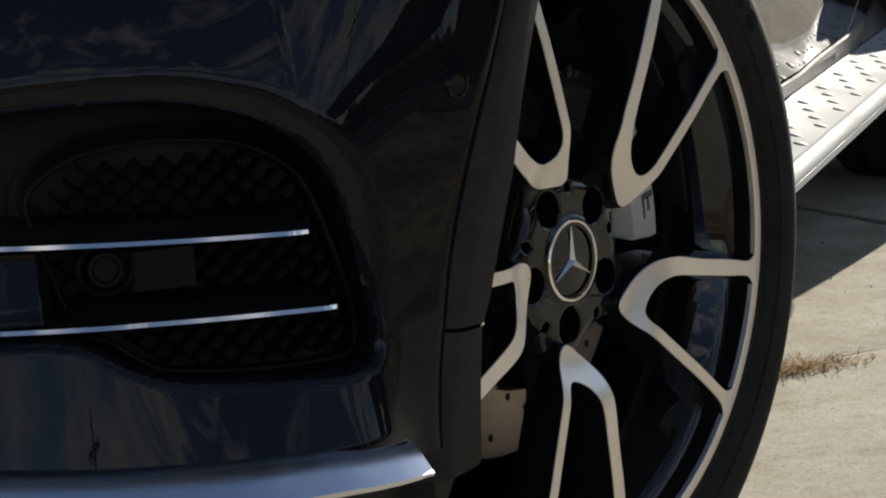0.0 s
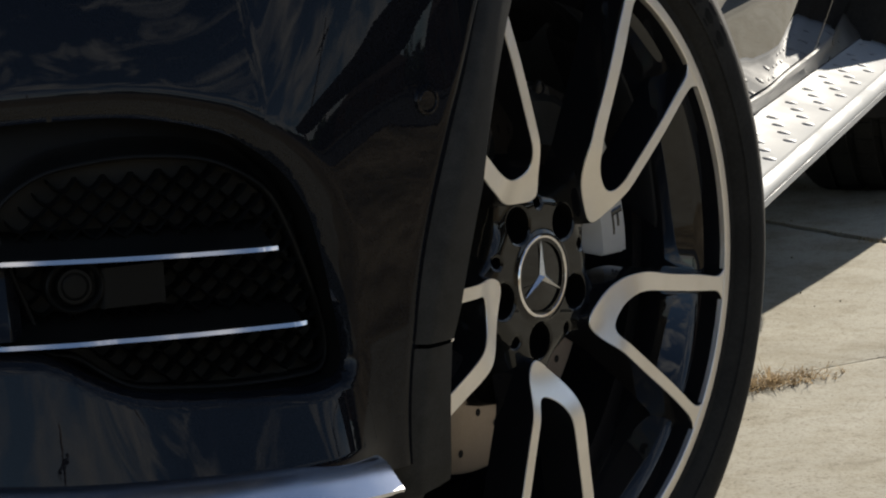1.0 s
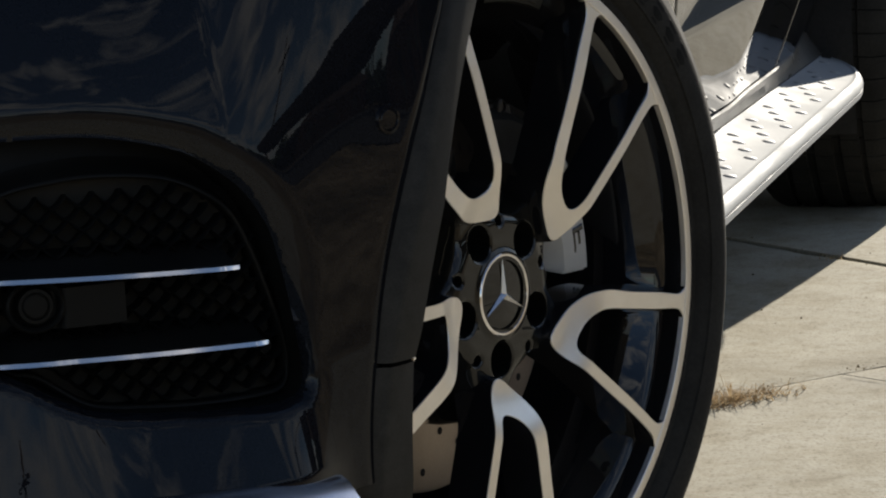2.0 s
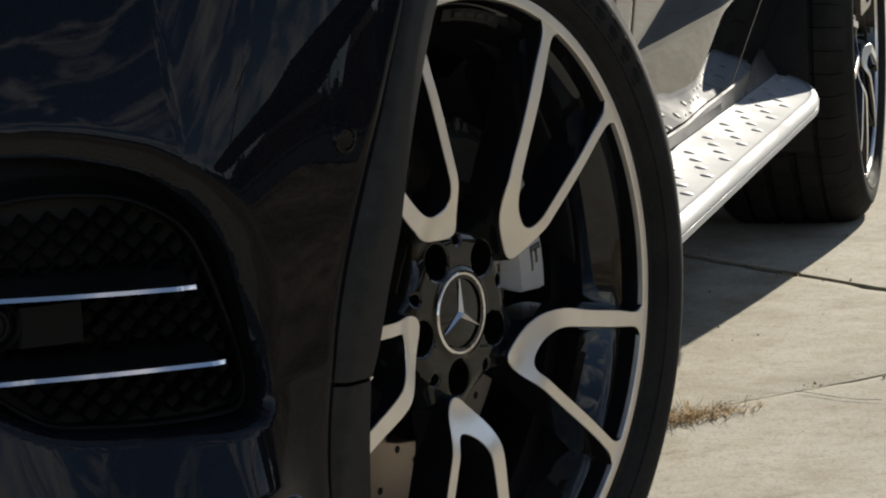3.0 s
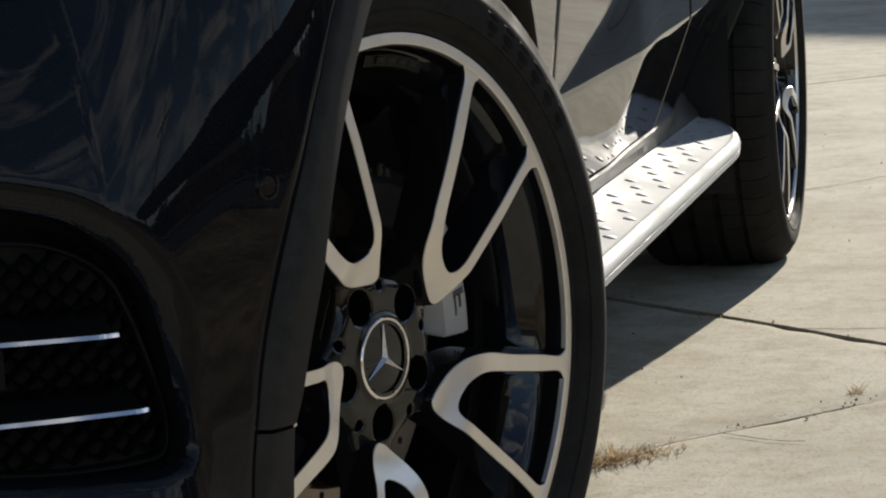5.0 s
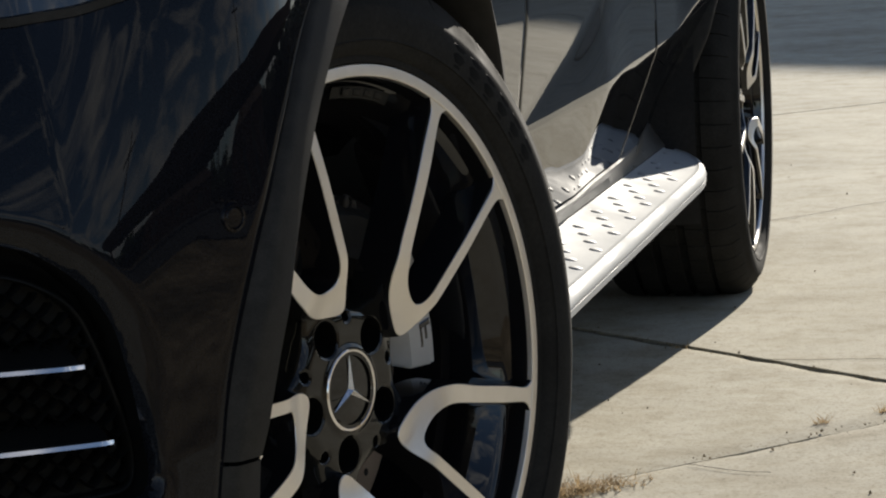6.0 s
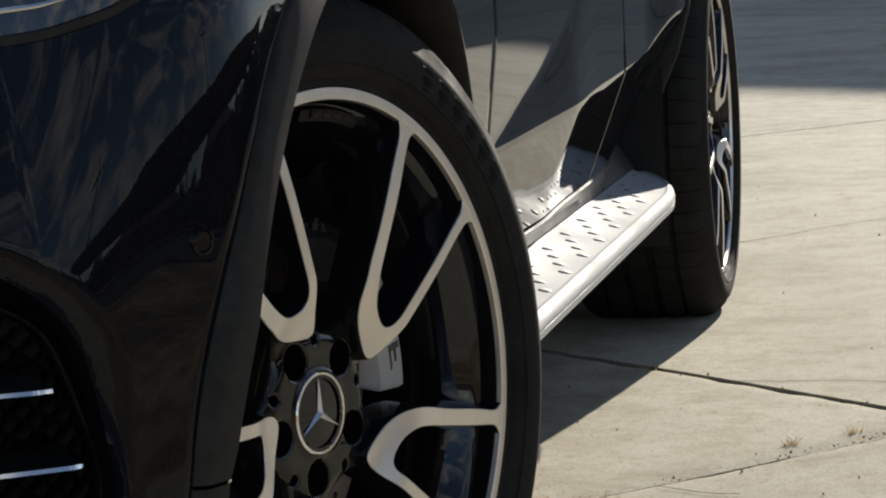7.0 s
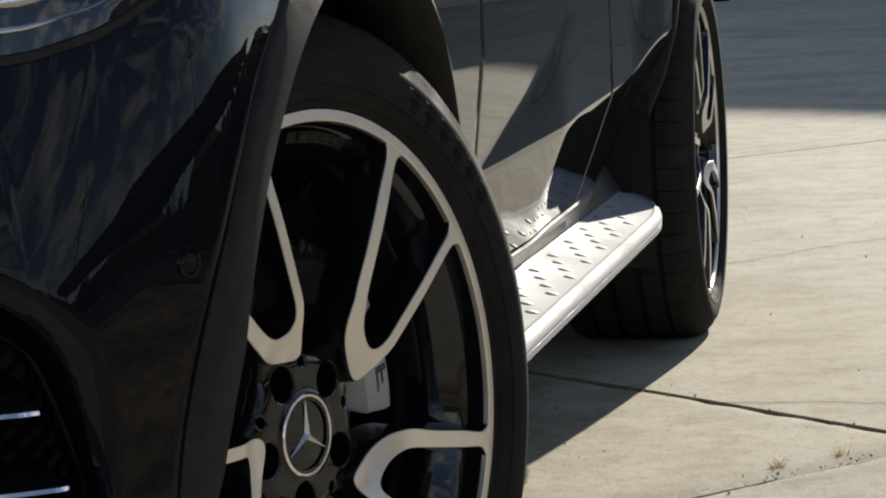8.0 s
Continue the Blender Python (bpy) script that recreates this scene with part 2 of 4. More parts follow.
def revolve(profile, steps=96, a0=0.0, a1=360.0):
    """Turns a profile of (w, r) about the local x axis."""
    bm = bmesh.new()
    full = abs(a1 - a0 - 360) < 1e-6
    angles = [radians(a0 + (a1 - a0) * i / steps) for i in range(steps if full else steps + 1)]
    sheet(bm, [[(w, r * math.cos(a), r * math.sin(a)) for w, r in profile] for a in angles], closed_u=full)
    return bm


def sweep(bm, path, section, normals=None, cap=True):
    """Sweeps closed section offsets (a, b) along the path; a runs along the given normal, b along z."""
    rows = []
    for i, p in enumerate(path):
        nrm = Vector(normals[i])
        up = Vector((0, 0, 1))
        rows.append([Vector(p) + nrm * a + up * b for a, b in section(i / (len(path) - 1))])
    V = sheet(bm, rows, closed_v=True)
    if cap:
        bm.faces.new(V[0])
        bm.faces.new(V[-1])
    return bm


def inside(poly, x, y):
    hit, n = False, len(poly)
    j = n - 1
    for i in range(n):
        (xi, yi), (xj, yj) = poly[i], poly[j]
        if (yi > y) != (yj > y) and x < (xj - xi) * (y - yi) / (yj - yi) + xi:
            hit = not hit
        j = i
    return hit


def inside_many(poly, pts):
    P, A = np.array(pts, float), np.array(poly, float)
    hit = np.zeros(len(P), bool)
    for (xi, yi), (xj, yj) in zip(A, np.roll(A, 1, axis=0)):
        if yi != yj:
            hit ^= ((yi > P[:, 1]) != (yj > P[:, 1])) & (P[:, 0] < (xj - xi) * (P[:, 1] - yi) / (yj - yi) + xi)
    return hit


def distance_to(poly, pts):
    """For many points: the distance to a closed polygon, and the nearest place on it."""
    P, A = np.array(pts, float), np.array(poly, float)
    B = np.roll(A, -1, axis=0)
    best = np.full(len(P), 1e9)
    near = np.zeros_like(P)
    for a, b in zip(A, B):
        d = b - a
        k = np.clip(((P - a) @ d) / max(d @ d, 1e-12), 0, 1)
        c = a + k[:, None] * d
        r = np.linalg.norm(P - c, axis=1)
        w = r < best
        best[w], near[w] = r[w], c[w]
    return best, near


def box(bm, lo, hi, bevel=0.0):
    r = bmesh.ops.create_cube(bm, size=1)
    for v in r["verts"]:
        v.co = Vector([(l + h) / 2 + c * (h - l) for c, l, h in zip(v.co, lo, hi)])
    if bevel:
        edges = list({e for v in r["verts"] for e in v.link_edges})
        bmesh.ops.bevel(bm, geom=edges, offset=bevel, segments=2, affect="EDGES")
    return bm


def smooth01(x):
    x = np.clip(x, 0, 1)
    return x * x * (3 - 2 * x)


# ---- the ground ----
HUB_Z, REAR_Y = 0.3496, 2.873
JOINT_TURN = radians(45.5)            # the slabs lie askew to the car
JU = Vector((math.cos(-JOINT_TURN + 0.04), math.sin(-JOINT_TURN + 0.04), 0))
JV = Vector((-JU.y, JU.x, 0))


def build_ground():
    bm = bmesh.new()
    n = 40
    xs = np.concatenate([[-3000, -600, -120], np.linspace(-30, 30, n), [120, 600, 3000]])
    sheet(bm, [[(x, y, -0.030) for y in xs] for x in xs])
    ob = new("ground", mesh_of("ground", bm, DIRT))
    tagged(ob, "brown dirt bed under and beyond the concrete slabs", "ground", kind="structure")
    bm = bmesh.new()
    sheet(bm, [[JU * u + JV * v + Vector((0, 0, -0.010)) for v in np.linspace(-60, 60, 60)] for u in np.linspace(7.0, 34.0, 16)])
    road = new("road", mesh_of("road", bm, ASPHALT))
    tagged(road, "worn asphalt road beyond the dirt verge", "road", kind="structure")


def slab_mesh(name, u0, u1, v0, v1, seed, fine):
    """One slab with a ragged, worn edge, in the joints' own directions."""
    bm = bmesh.new()
    step = 0.022 if fine else 0.3
    nu, nv = max(3, int((u1 - u0) / step)), max(3, int((v1 - v0) / step))
    gap_u, gap_v = 0.0020, 0.0050
    def place(i, j, z):
        g0, g1 = (0.007 if abs(q + 4.95) < 0.01 else 0.018 if q < -10 else gap_u for q in (u0, u1))
        u, v = u0 + g0 + (u1 - u0 - g0 - g1) * i / nu, v0 + gap_v + (v1 - v0 - 2 * gap_v) * j / nv
        return u, v, z
    if fine:
        nu, nv = min(nu, 150), min(nv, 190)
    rows = []
    for i in range(-1, nu + 2):
        row = []
        for j in range(-1, nv + 2):
            ii, jj = min(max(i, 0), nu), min(max(j, 0), nv)
            u, v, z = place(ii, jj, 0)
            edge = ii in (0, nu) or jj in (0, nv)
            if edge and fine:
                k = 0.0016 * noise.noise((u * 11 + seed, v * 11, 1)) + 0.0022 * noise.noise((u * 57, v * 57, seed))
                u += k if ii in (0, nu) else 0
                v += k if jj in (0, nv) else 0
                z -= 0.003 + 0.004 * max(0, noise.noise((u * 14, v * 14, seed)))
            z += 0.002 * noise.noise((u * 2.1, v * 2.1, 5)) + 0.0007 * noise.noise((u * 17, v * 17, 2))
            if i in (-1, nu + 1) or j in (-1, nv + 1):
                z = -0.03
            row.append(JU * u + JV * v + Vector((0, 0, z)))
        rows.append(row)
    sheet(bm, rows)
    return mesh_of(name, bm, CONCRETE)


U_JOINTS = [-32.0, -29.4, -26.8, -24.2, -19.8, -15.1, -10.6, -4.95, -0.82, 1.35]
V_JOINTS = [-12.8, -10.2, -7.6, -5.0, -2.35, 1.606, 7.0, 12.4, 17.8, 23.2, 28.6, 32.6]


def build_slabs():
    pave = new("pavement")
    tagged(pave, "pale weathered concrete slab apron with dark joints", "pavement", kind="structure")
    for a in range(len(U_JOINTS) - 1):
        for b in range(len(V_JOINTS) - 1):
            u0, u1, v0, v1 = U_JOINTS[a], U_JOINTS[a + 1], V_JOINTS[b], V_JOINTS[b + 1]
            c = JU * (u0 + u1) / 2 + JV * (v0 + v1) / 2
            fine = abs(c.x) < 2.6 and -1 < c.y < 5
            piece("slab", slab_mesh("slab", u0, u1, v0, v1, a * 7.3 + b * 3.1, fine), pave, Matrix())


build_ground()
build_slabs()

# ---- the car: shared shapes ----
car = new("car")
tagged(car, "glossy black luxury crossover car parked with front wheels turned", "car")
MID_X = -0.905
def plan_curve():
    """The bumper's outline from the wheel arch to the middle: its normal swings from mostly sideways to straight ahead."""
    pts, ds = [(0.02, -0.40)], 0.0025
    while pts[-1][0] > MID_X:
        s = (len(pts) - 0.5) * ds
        phi = radians(28 + 100 * s if s < 0.5 else min(90, 78 + 24 * (s - 0.5)))
        pts.append((pts[-1][0] - ds * math.sin(phi), pts[-1][1] - ds * math.cos(phi)))
    return np.array(pts)


PLAN = plan_curve()
BACK_S = np.linspace(0, 0.6, 121)
BACK_X = 0.02 + np.concatenate([[0], np.cumsum(np.tan(np.radians(np.maximum(28 - 330 * (BACK_S[1:] - 0.0025), 6))) * 0.005 * np.where(BACK_S[1:] < 0.2, 1, 0))])
PLAN_S = np.concatenate([[0], np.cumsum(np.linalg.norm(np.diff(PLAN, axis=0), axis=1))])
_t = np.gradient(PLAN, axis=0)
_t /= np.linalg.norm(_t, axis=1)[:, None]
PLAN_N = np.stack([-_t[:, 1], _t[:, 0]], 1)
if PLAN_N[0, 0] < 0:
    PLAN_N = -PLAN_N
ARCH_R = 0.43
ARCH_Z = 0.36
DX_Z = spline([(0.25, -0.012), (0.309, -0.003), (0.379, 0.008), (0.407, 0.011), (0.49, 0.015), (0.55, 0.013), (0.604, 0.008), (0.66, 0.004), (0.70, 0.001), (0.727, -0.003), (0.80, -0.022)], 80).T


def plan_at(s):
    if s < 0:
        phi = radians(max(28 + 330 * s, 6))
        return float(np.interp(-s, BACK_S, BACK_X)), -0.40 - s, math.cos(phi), -math.sin(phi)
    return (np.interp(s, PLAN_S, PLAN[:, 0]), np.interp(s, PLAN_S, PLAN[:, 1]), np.interp(s, PLAN_S, PLAN_N[:, 0]), np.interp(s, PLAN_S, PLAN_N[:, 1]))


def skin_offset(s, z):
    """How far the bumper's skin stands out from its plan: it leans back above and below the intake, and is upright at the corner."""
    h = z - max(0.515, 0.53 + (0.125 - s) * 1.0) + 0.058
    rate = 1.25 + 1.0 * float(smooth01((s - 0.05) / 0.15))
    up = -0.5 * rate * max(0.0, min(h, 0.20)) ** 2 - 0.20 * rate * max(0.0, h - 0.20)
    bend = 0.386 + 0.045 * float(smooth01((s - 0.20) / 0.09))
    low = 0.02312 / (bend - 0.318) * max(0.0, bend - max(z, 0.318)) * float(smooth01((s - 0.052 - 0.24 * (z - 0.32)) / 0.070))
    return up + low


def skin(s, z, off=0.0):
    x, y, nx, ny = plan_at(s)
    o = skin_offset(s, z) + off
    dx = float(np.interp(z, *DX_Z)) * (1 - float(smooth01((s + 0.03) / 0.22)))
    return Vector((x + dx + nx * o, y + ny * o, z))


def skin_normal(s):
    x, y, nx, ny = plan_at(s)
    return Vector((nx, ny, 0)).normalized()


def arch_s(z, radius=ARCH_R):
    k = radius ** 2 - (z - ARCH_Z) ** 2
    return -0.40 + math.sqrt(max(k, 0.0))


# the air intake's outline, on the bumper's plan (s, z), from its outer end round
INTAKE = spline([(0.100, 0.370), (0.093, 0.379), (0.094, 0.397), (0.100, 0.433), (0.107, 0.465), (0.114, 0.489), (0.130, 0.516), (0.154, 0.537), (0.177, 0.548), (0.231, 0.560), (0.305, 0.562),
                 (0.36, 0.558), (0.43, 0.546), (0.50, 0.525), (0.53, 0.48), (0.51, 0.44), (0.45, 0.425), (0.38, 0.420), (0.316, 0.415), (0.295, 0.408), (0.274, 0.395), (0.256, 0.386), (0.237, 0.380), (0.206, 0.375), (0.166, 0.371), (0.123, 0.368), (0.100, 0.370)], 181)[:-1]


# the frame of the mesh inside it
NET_FRAME = [(0.300, 0.410), (0.312, 0.445), (0.324, 0.480), (0.3260, 0.506), (0.2962, 0.526), (0.2557, 0.5324), (0.2229, 0.533), (0.1814, 0.528), (0.1536, 0.517), (0.1329, 0.5005), (0.1204, 0.476), (0.1095, 0.447), (0.0985, 0.413), (0.0945, 0.388),
             (0.1000, 0.3745), (0.1216, 0.372), (0.177, 0.3735), (0.2302, 0.3795), (0.2496, 0.385), (0.2645, 0.3945), (0.2813, 0.406), (0.300, 0.410)]


def skin_grid(s_of_row, zs, ns, s_end, contour=None, lip=0.012):
    """The skin as a sheet, cut open along the contour, its edge rolled inwards."""
    bm = bmesh.new()
    SZ = [[(s0 + (s_end - s0) * (k / ns), z) for k in range(ns + 1)] for s0, z in ((s_of_row(z), z) for z in zs)]
    flat = [p for row in SZ for p in row]
    starts = np.repeat([row[0][0] for row in SZ], ns + 1)
    turn_in = 0.006 * (1 - np.clip((np.array(flat)[:, 0] - starts) / 0.017, 0, 1)) ** 2
    depth = np.zeros(len(flat))
    cut = np.zeros(len(flat), bool)
    if contour is not None:
        dist, near = distance_to(contour, flat)
        cut = inside_many(contour, flat)
        depth = np.where(cut, lip, lip * (1 - np.clip(dist / (0.005 + 0.017 * smooth01((np.array(flat)[:, 1] - 0.395) / 0.07)), 0, 1)) ** 2)
    verts = []
    w = ns + 1
    for k, (s, z) in enumerate(flat):
        verts.append(bm.verts.new(skin(s, z, -float(depth[k] + turn_in[k]))))
    used = {}
    for i in range(len(SZ) - 1):
        for j in range(ns):
            ids = (i * w + j, i * w + j + 1, (i + 1) * w + j + 1, (i + 1) * w + j)
            if sum(cut[n] for n in ids) >= 3:
                continue
            bm.faces.new([verts[n] for n in ids])
            for n in ids:
                used[n] = used.get(n, 0) + 1
    if contour is not None:
        for n in used:
            if cut[n] or (dist[n] < 0.006 and any(len(e.link_faces) == 1 for e in verts[n].link_edges)):
                s, z = near[n]
                verts[n].co = skin(s, z, -lip)
    bmesh.ops.delete(bm, geom=[v for v in verts if not v.link_faces], context="VERTS")
    return bm


def build_front():
    zs = np.concatenate([np.linspace(0.296, 0.35, 18), np.linspace(0.354, 0.60, 66), np.linspace(0.606, 0.775, 26)])
    bm = skin_grid(lambda z: arch_s(z), zs, 350, PLAN_S[-1], INTAKE)
    bumper = part("front_bumper", bm, PAINT, car, "glossy black painted front bumper corner", angle=60)
    # walls of the intake, going in
    bm = bmesh.new()
    rows = []
    for d in (0.012, 0.014, 0.030, 0.052):
        rows.append([skin(s, z, -d) for s, z in INTAKE])
    sheet(bm, rows, closed_v=True)
    part("intake_wall", bm, NET_BLACK, bumper)
    bm = bmesh.new()
    sheet(bm, [[skin(s, z, -0.046) for s in np.linspace(0.07, 0.55, 60)] for z in np.linspace(0.355, 0.575, 16)])
    part("intake_back", bm, NET_BLACK, bumper)
    # Ground light caught in the mesh cells, put into a lighter brown sheet.
    bm = bmesh.new()
    ss, zz = np.linspace(0.085, 0.335, 101), np.linspace(0.366, 0.538, 70)
    G = [[bm.verts.new(skin(s, z, -0.0425)) for s in ss] for z in zz]
    for i in range(69):
        for j in range(100):
            if inside(NET_FRAME, (ss[j] + ss[j + 1]) / 2, (zz[i] + zz[i + 1]) / 2):
                bm.faces.new((G[i][j], G[i][j + 1], G[i + 1][j + 1], G[i + 1][j]))
    bmesh.ops.delete(bm, geom=[v for v in bm.verts if not v.link_faces], context="VERTS")
    part("net_backing", bm, NET_LIT_BACK, bumper)
    # the net: scalloped cells between two families of slanting bars
    bm = bmesh.new()
    cell_s, cell_z, depth = 0.0205, 0.0080, 0.030
    def bar(p0, p1):
        pts = [np.array(p0) + (np.array(p1) - np.array(p0)) * k / 4 for k in range(5)]
        rows = []
        for k, (s, z) in enumerate(pts):
            sag = 0.0014 * math.sin(math.pi * k / 4)
            c = skin(s, z - sag, -depth)
            nrm = skin_normal(s)
            rows.append([c + Vector((0, 0, 0.0015)), c + nrm * 0.003, c - Vector((0, 0, 0.0015)), c - nrm * 0.012])
        V = sheet(bm, rows, closed_v=True)
    for i in range(-2, 30):
        for j in range(-2, 28):
            s, z = 0.085 + i * cell_s + (j % 2) * cell_s / 2, 0.362 + j * cell_z
            if not (inside(NET_FRAME, s, z) and inside(NET_FRAME, s, z + 0.012)):
                continue
            for ds in (-cell_s / 2, cell_s / 2):
                bar((s, z), (s + ds, z + cell_z))
    part("intake_net", bm, NET_BLACK, bumper, "black scalloped mesh grille in the intake")
    # the net's own rounded frame, set back inside the opening
    frame_line = spline(NET_FRAME, 161)[:-1]
    bm = bmesh.new()
    rows = []
    for k, (s, z) in enumerate(frame_line):
        d = frame_line[(k + 1) % 160] - frame_line[k - 1]
        d = d / np.linalg.norm(d)
        out_s, out_z = d[1], -d[0]
        rows.append([skin(s + out_s * a, z + out_z * a, b) for a, b in ((-0.0016, -0.036), (-0.0016, -0.0275), (-0.0006, -0.0262), (0.0008, -0.0262), (0.0020, -0.0275), (0.0060, -0.038), (0.012, -0.040))])
    sheet(bm, rows, closed_u=True)
    part("net_frame", bm, NET_BLACK, bumper, "satin black frame round the mesh", angle=50)
    # two bright blades across it
    for (s0, z0), (s1, z1) in (((0.139, 0.4650), (0.55, 0.4868)), ((0.121, 0.4113), (0.352, 0.4212))):
        n = 60
        ss = np.linspace(s0, s1, n)
        path = [skin(s, z0 + (z1 - z0) * k / (n - 1), -0.006) for k, s in enumerate(ss)]
        norms = [skin_normal(s) for s in ss]
        bm = bmesh.new()
        sweep(bm, path, lambda u: [(0.0034 * min(1, 0.3 + u * 20), 0.0016), (0.0042 * min(1, 0.3 + u * 20), 0.0), (0.0048 * min(1, 0.3 + u * 20), -0.0012), (0.0036 * min(1, 0.3 + u * 20), -0.0018), (-0.006, -0.0016), (-0.006, 0.0018)], norms)
        part("bright_blade", bm, CHROME, bumper, "thin polished chrome blade")
        bm = bmesh.new()
        sweep(bm, path, lambda u: [(-0.005, 0.0015), (-0.005, -0.0017), (-0.034, -0.004), (-0.034, 0.016)], norms)
        part("blade_fin", bm, NET_BLACK, bumper)
    # a plain plate between the blades, and a sunken cup with a round sensor beside it
    bm = bmesh.new()
    sheet(bm, [[skin(s, z, -0.017 - 0.006 * float(smooth01((s - 0.2585) / 0.006))) for s in np.linspace(0.2165, 0.2665, 24)] for z in np.linspace(0.4370, 0.4640, 8)])
    part("sensor_panel", bm, NET_BLACK, bumper)
    bm = bmesh.new()
    c, nrm = skin(0.2785, 0.4538, -0.0200), skin_normal(0.2785)
    side = Vector((-nrm.y, nrm.x, 0))
    sheet(bm, [[c + side * (a * math.cos(t)) + Vector((0, 0, 0.92 * a * math.sin(t))) + nrm * b for a, b in ((0.0205, -0.012), (0.0195, 0.003), (0.0180, 0.0045), (0.0165, 0.003), (0.0150, -0.004), (0.0120, -0.005))] for t in np.linspace(0, 2 * math.pi, 40, endpoint=False)], closed_u=True)
    part("sensor_cup", bm, NET_BLACK, bumper)
    sensor(bumper, 0.2785, 0.4538, 0.0120, -0.0185, "round parking sensor in a black cup")
    # the painted fin beside it
    bm = bmesh.new()
    rows = [[skin(s, z, -0.004 - 0.016 * float(smooth01((0.326 - s) / 0.009)) ** 2 - 0.35 * (z - 0.424)) for s in np.linspace(0.316, 0.52, 70)] for z in np.linspace(0.424, 0.470, 10)]
    sheet(bm, rows)
    part("intake_fin", bm, PAINT, bumper)
    sensor(bumper, 0.022, 0.5520, 0.0105, 0.0003, "small round painted parking sensor")
    # the silver lip below, swept round the corner
    ss = np.concatenate([0.072 + np.array([0, 0.004, 0.009]), np.linspace(0.086, PLAN_S[-1], 88)])
    def lip_section(u):
        k = float(smooth01(u * 10)) * 0.15 + 0.90
        g = float(smooth01(u * 5.0))
        e = float(smooth01((u - 0.01) * 12))
        f = 0.90 + 0.10 * float(smooth01(u * 2.5))
        section = ((-0.002, 0.0125), (0.008 * k, 0.0095), (0.020 * k + 0.004 * g, -0.001), (0.029 * k + 0.006 * g, -0.0085 - 0.003 * e), (0.028 * k + 0.006 * g, -0.0112 - 0.0043 * e), (0.024 * k, -0.0122 - 0.0063 * e), (-0.012, -0.0125 - 0.0065 * e), (-0.012, 0.011))
        return [(a, 0.0125 - (0.0125 - b) * f) for a, b in section]
    zs_ = [float(np.interp(s, (0.049, 0.075, 0.143, 0.22, 0.29, 0.36, 0.8), (0.2935, 0.2995, 0.3085, 0.3130, 0.3180, 0.3250, 0.335))) for s in ss]
    bm = bmesh.new()
    sweep(bm, [skin(s, z, float(np.interp(s, (0.049, 0.10, 0.20, 0.30), (0.004, 0.016, 0.026, 0.028))) - skin_offset(s, z)) for s, z in zip(ss, zs_)], lip_section, [skin_normal(s) for s in ss])
    part("silver_lip", bm, SATIN, bumper, "satin silver lower bumper lip", angle=50)
    # dark apron under the lip
    bm = bmesh.new()
    sheet(bm, [[skin(s, z, -0.02 - 0.35 * (0.30 - z)) for s in np.linspace(-0.02, PLAN_S[-1], 90)] for z in np.linspace(0.22, 0.31, 8)])
    part("under_apron", bm, PLASTIC, bumper)
    return bumper


def sensor(parent, s, z, r, off, label):
    c, nrm = skin(s, z, off), skin_normal(s)
    side = Vector((-nrm.y, nrm.x, 0))
    bm = bmesh.new()
    prof = [(0.0, 0.0012), (r * 0.62, 0.0010), (r * 0.72, 0.0002), (r * 0.78, 0.0014), (r * 0.96, 0.0012), (r * 1.06, -0.002)]
    rows = [[c + side * (a * math.cos(t)) + Vector((0, 0, a * math.sin(t))) + nrm * b for a, b in prof] for t in np.linspace(0, 2 * math.pi, 40, endpoint=False)]
    sheet(bm, rows, closed_u=True)
    bmesh.ops.remove_doubles(bm, verts=bm.verts, dist=1e-6)
    part("parking_sensor", bm, PAINT if off > 0 else NET_BLACK, parent, label, angle=25)


def arch_trim(centre_y, x_outer, x_inner, a0, a1, name="arch_trim", width=1.0, behind=0.0):
    """The black cladding round a wheel opening; x_outer and x_inner give its edges' x by height."""
    bm = bmesh.new()
    rows = []
    for a in np.linspace(radians(a0), radians(a1), 110):
        row = []
        for r, kind, d in ((0.436, 0, -0.030), (0.432, 0, 0.001), (0.428, 0, 0.004), (0.415, 0.5, 0.004), (0.403, 1, 0.002), (0.3995, 1, -0.002), (0.3995, 1, -0.05), (0.42, 1, -0.09)):
            r = 0.43 - (0.43 - r) * width
            y, z = centre_y - r * math.cos(a), ARCH_Z + r * math.sin(a)
            x = (1 - kind) * float(np.interp(z, *x_outer)) + kind * float(np.interp(z, *x_inner)) + d + behind * float(smooth01((y - centre_y) / 0.25))
            row.append((x, y, z))
        rows.append(row)
    sheet(bm, rows)
    return part(name, bm, PLASTIC, car, "matt black plastic wheel arch cladding", angle=50)


FRONT_OUT = ([0.25, 0.309, 0.379, 0.407, 0.491, 0.604, 0.727, 0.80], [-0.006, 0.004, 0.014, 0.019, 0.037, 0.046, 0.047, 0.049])
FRONT_IN = ([0.25, 0.29, 0.377, 0.40, 0.486, 0.60, 0.724, 0.78], [0.008, 0.015, 0.022, 0.029, 0.045, 0.053, 0.062, 0.064])
SIDE_X = (np.linspace(0.30, 1.02, 60), np.interp(np.linspace(0.30, 1.02, 60), *spline([(0.30, -0.118), (0.34, -0.100), (0.40, -0.072), (0.45, -0.046), (0.50, -0.022), (0.55, -0.005), (0.60, 0.006), (0.65, 0.012), (0.70, 0.014), (0.76, 0.011), (0.82, 0.004), (0.92, -0.016), (1.02, -0.04)], 80).T))
REAR_OUT = ([0.30, 0.36, 0.385, 0.42, 0.455, 0.52, 0.60, 0.70, 0.82], [-0.085, -0.072, -0.060, -0.034, -0.018, 0.010, 0.028, 0.034, 0.032])
REAR_IN = (REAR_OUT[0], [x + 0.004 for x in REAR_OUT[1]])


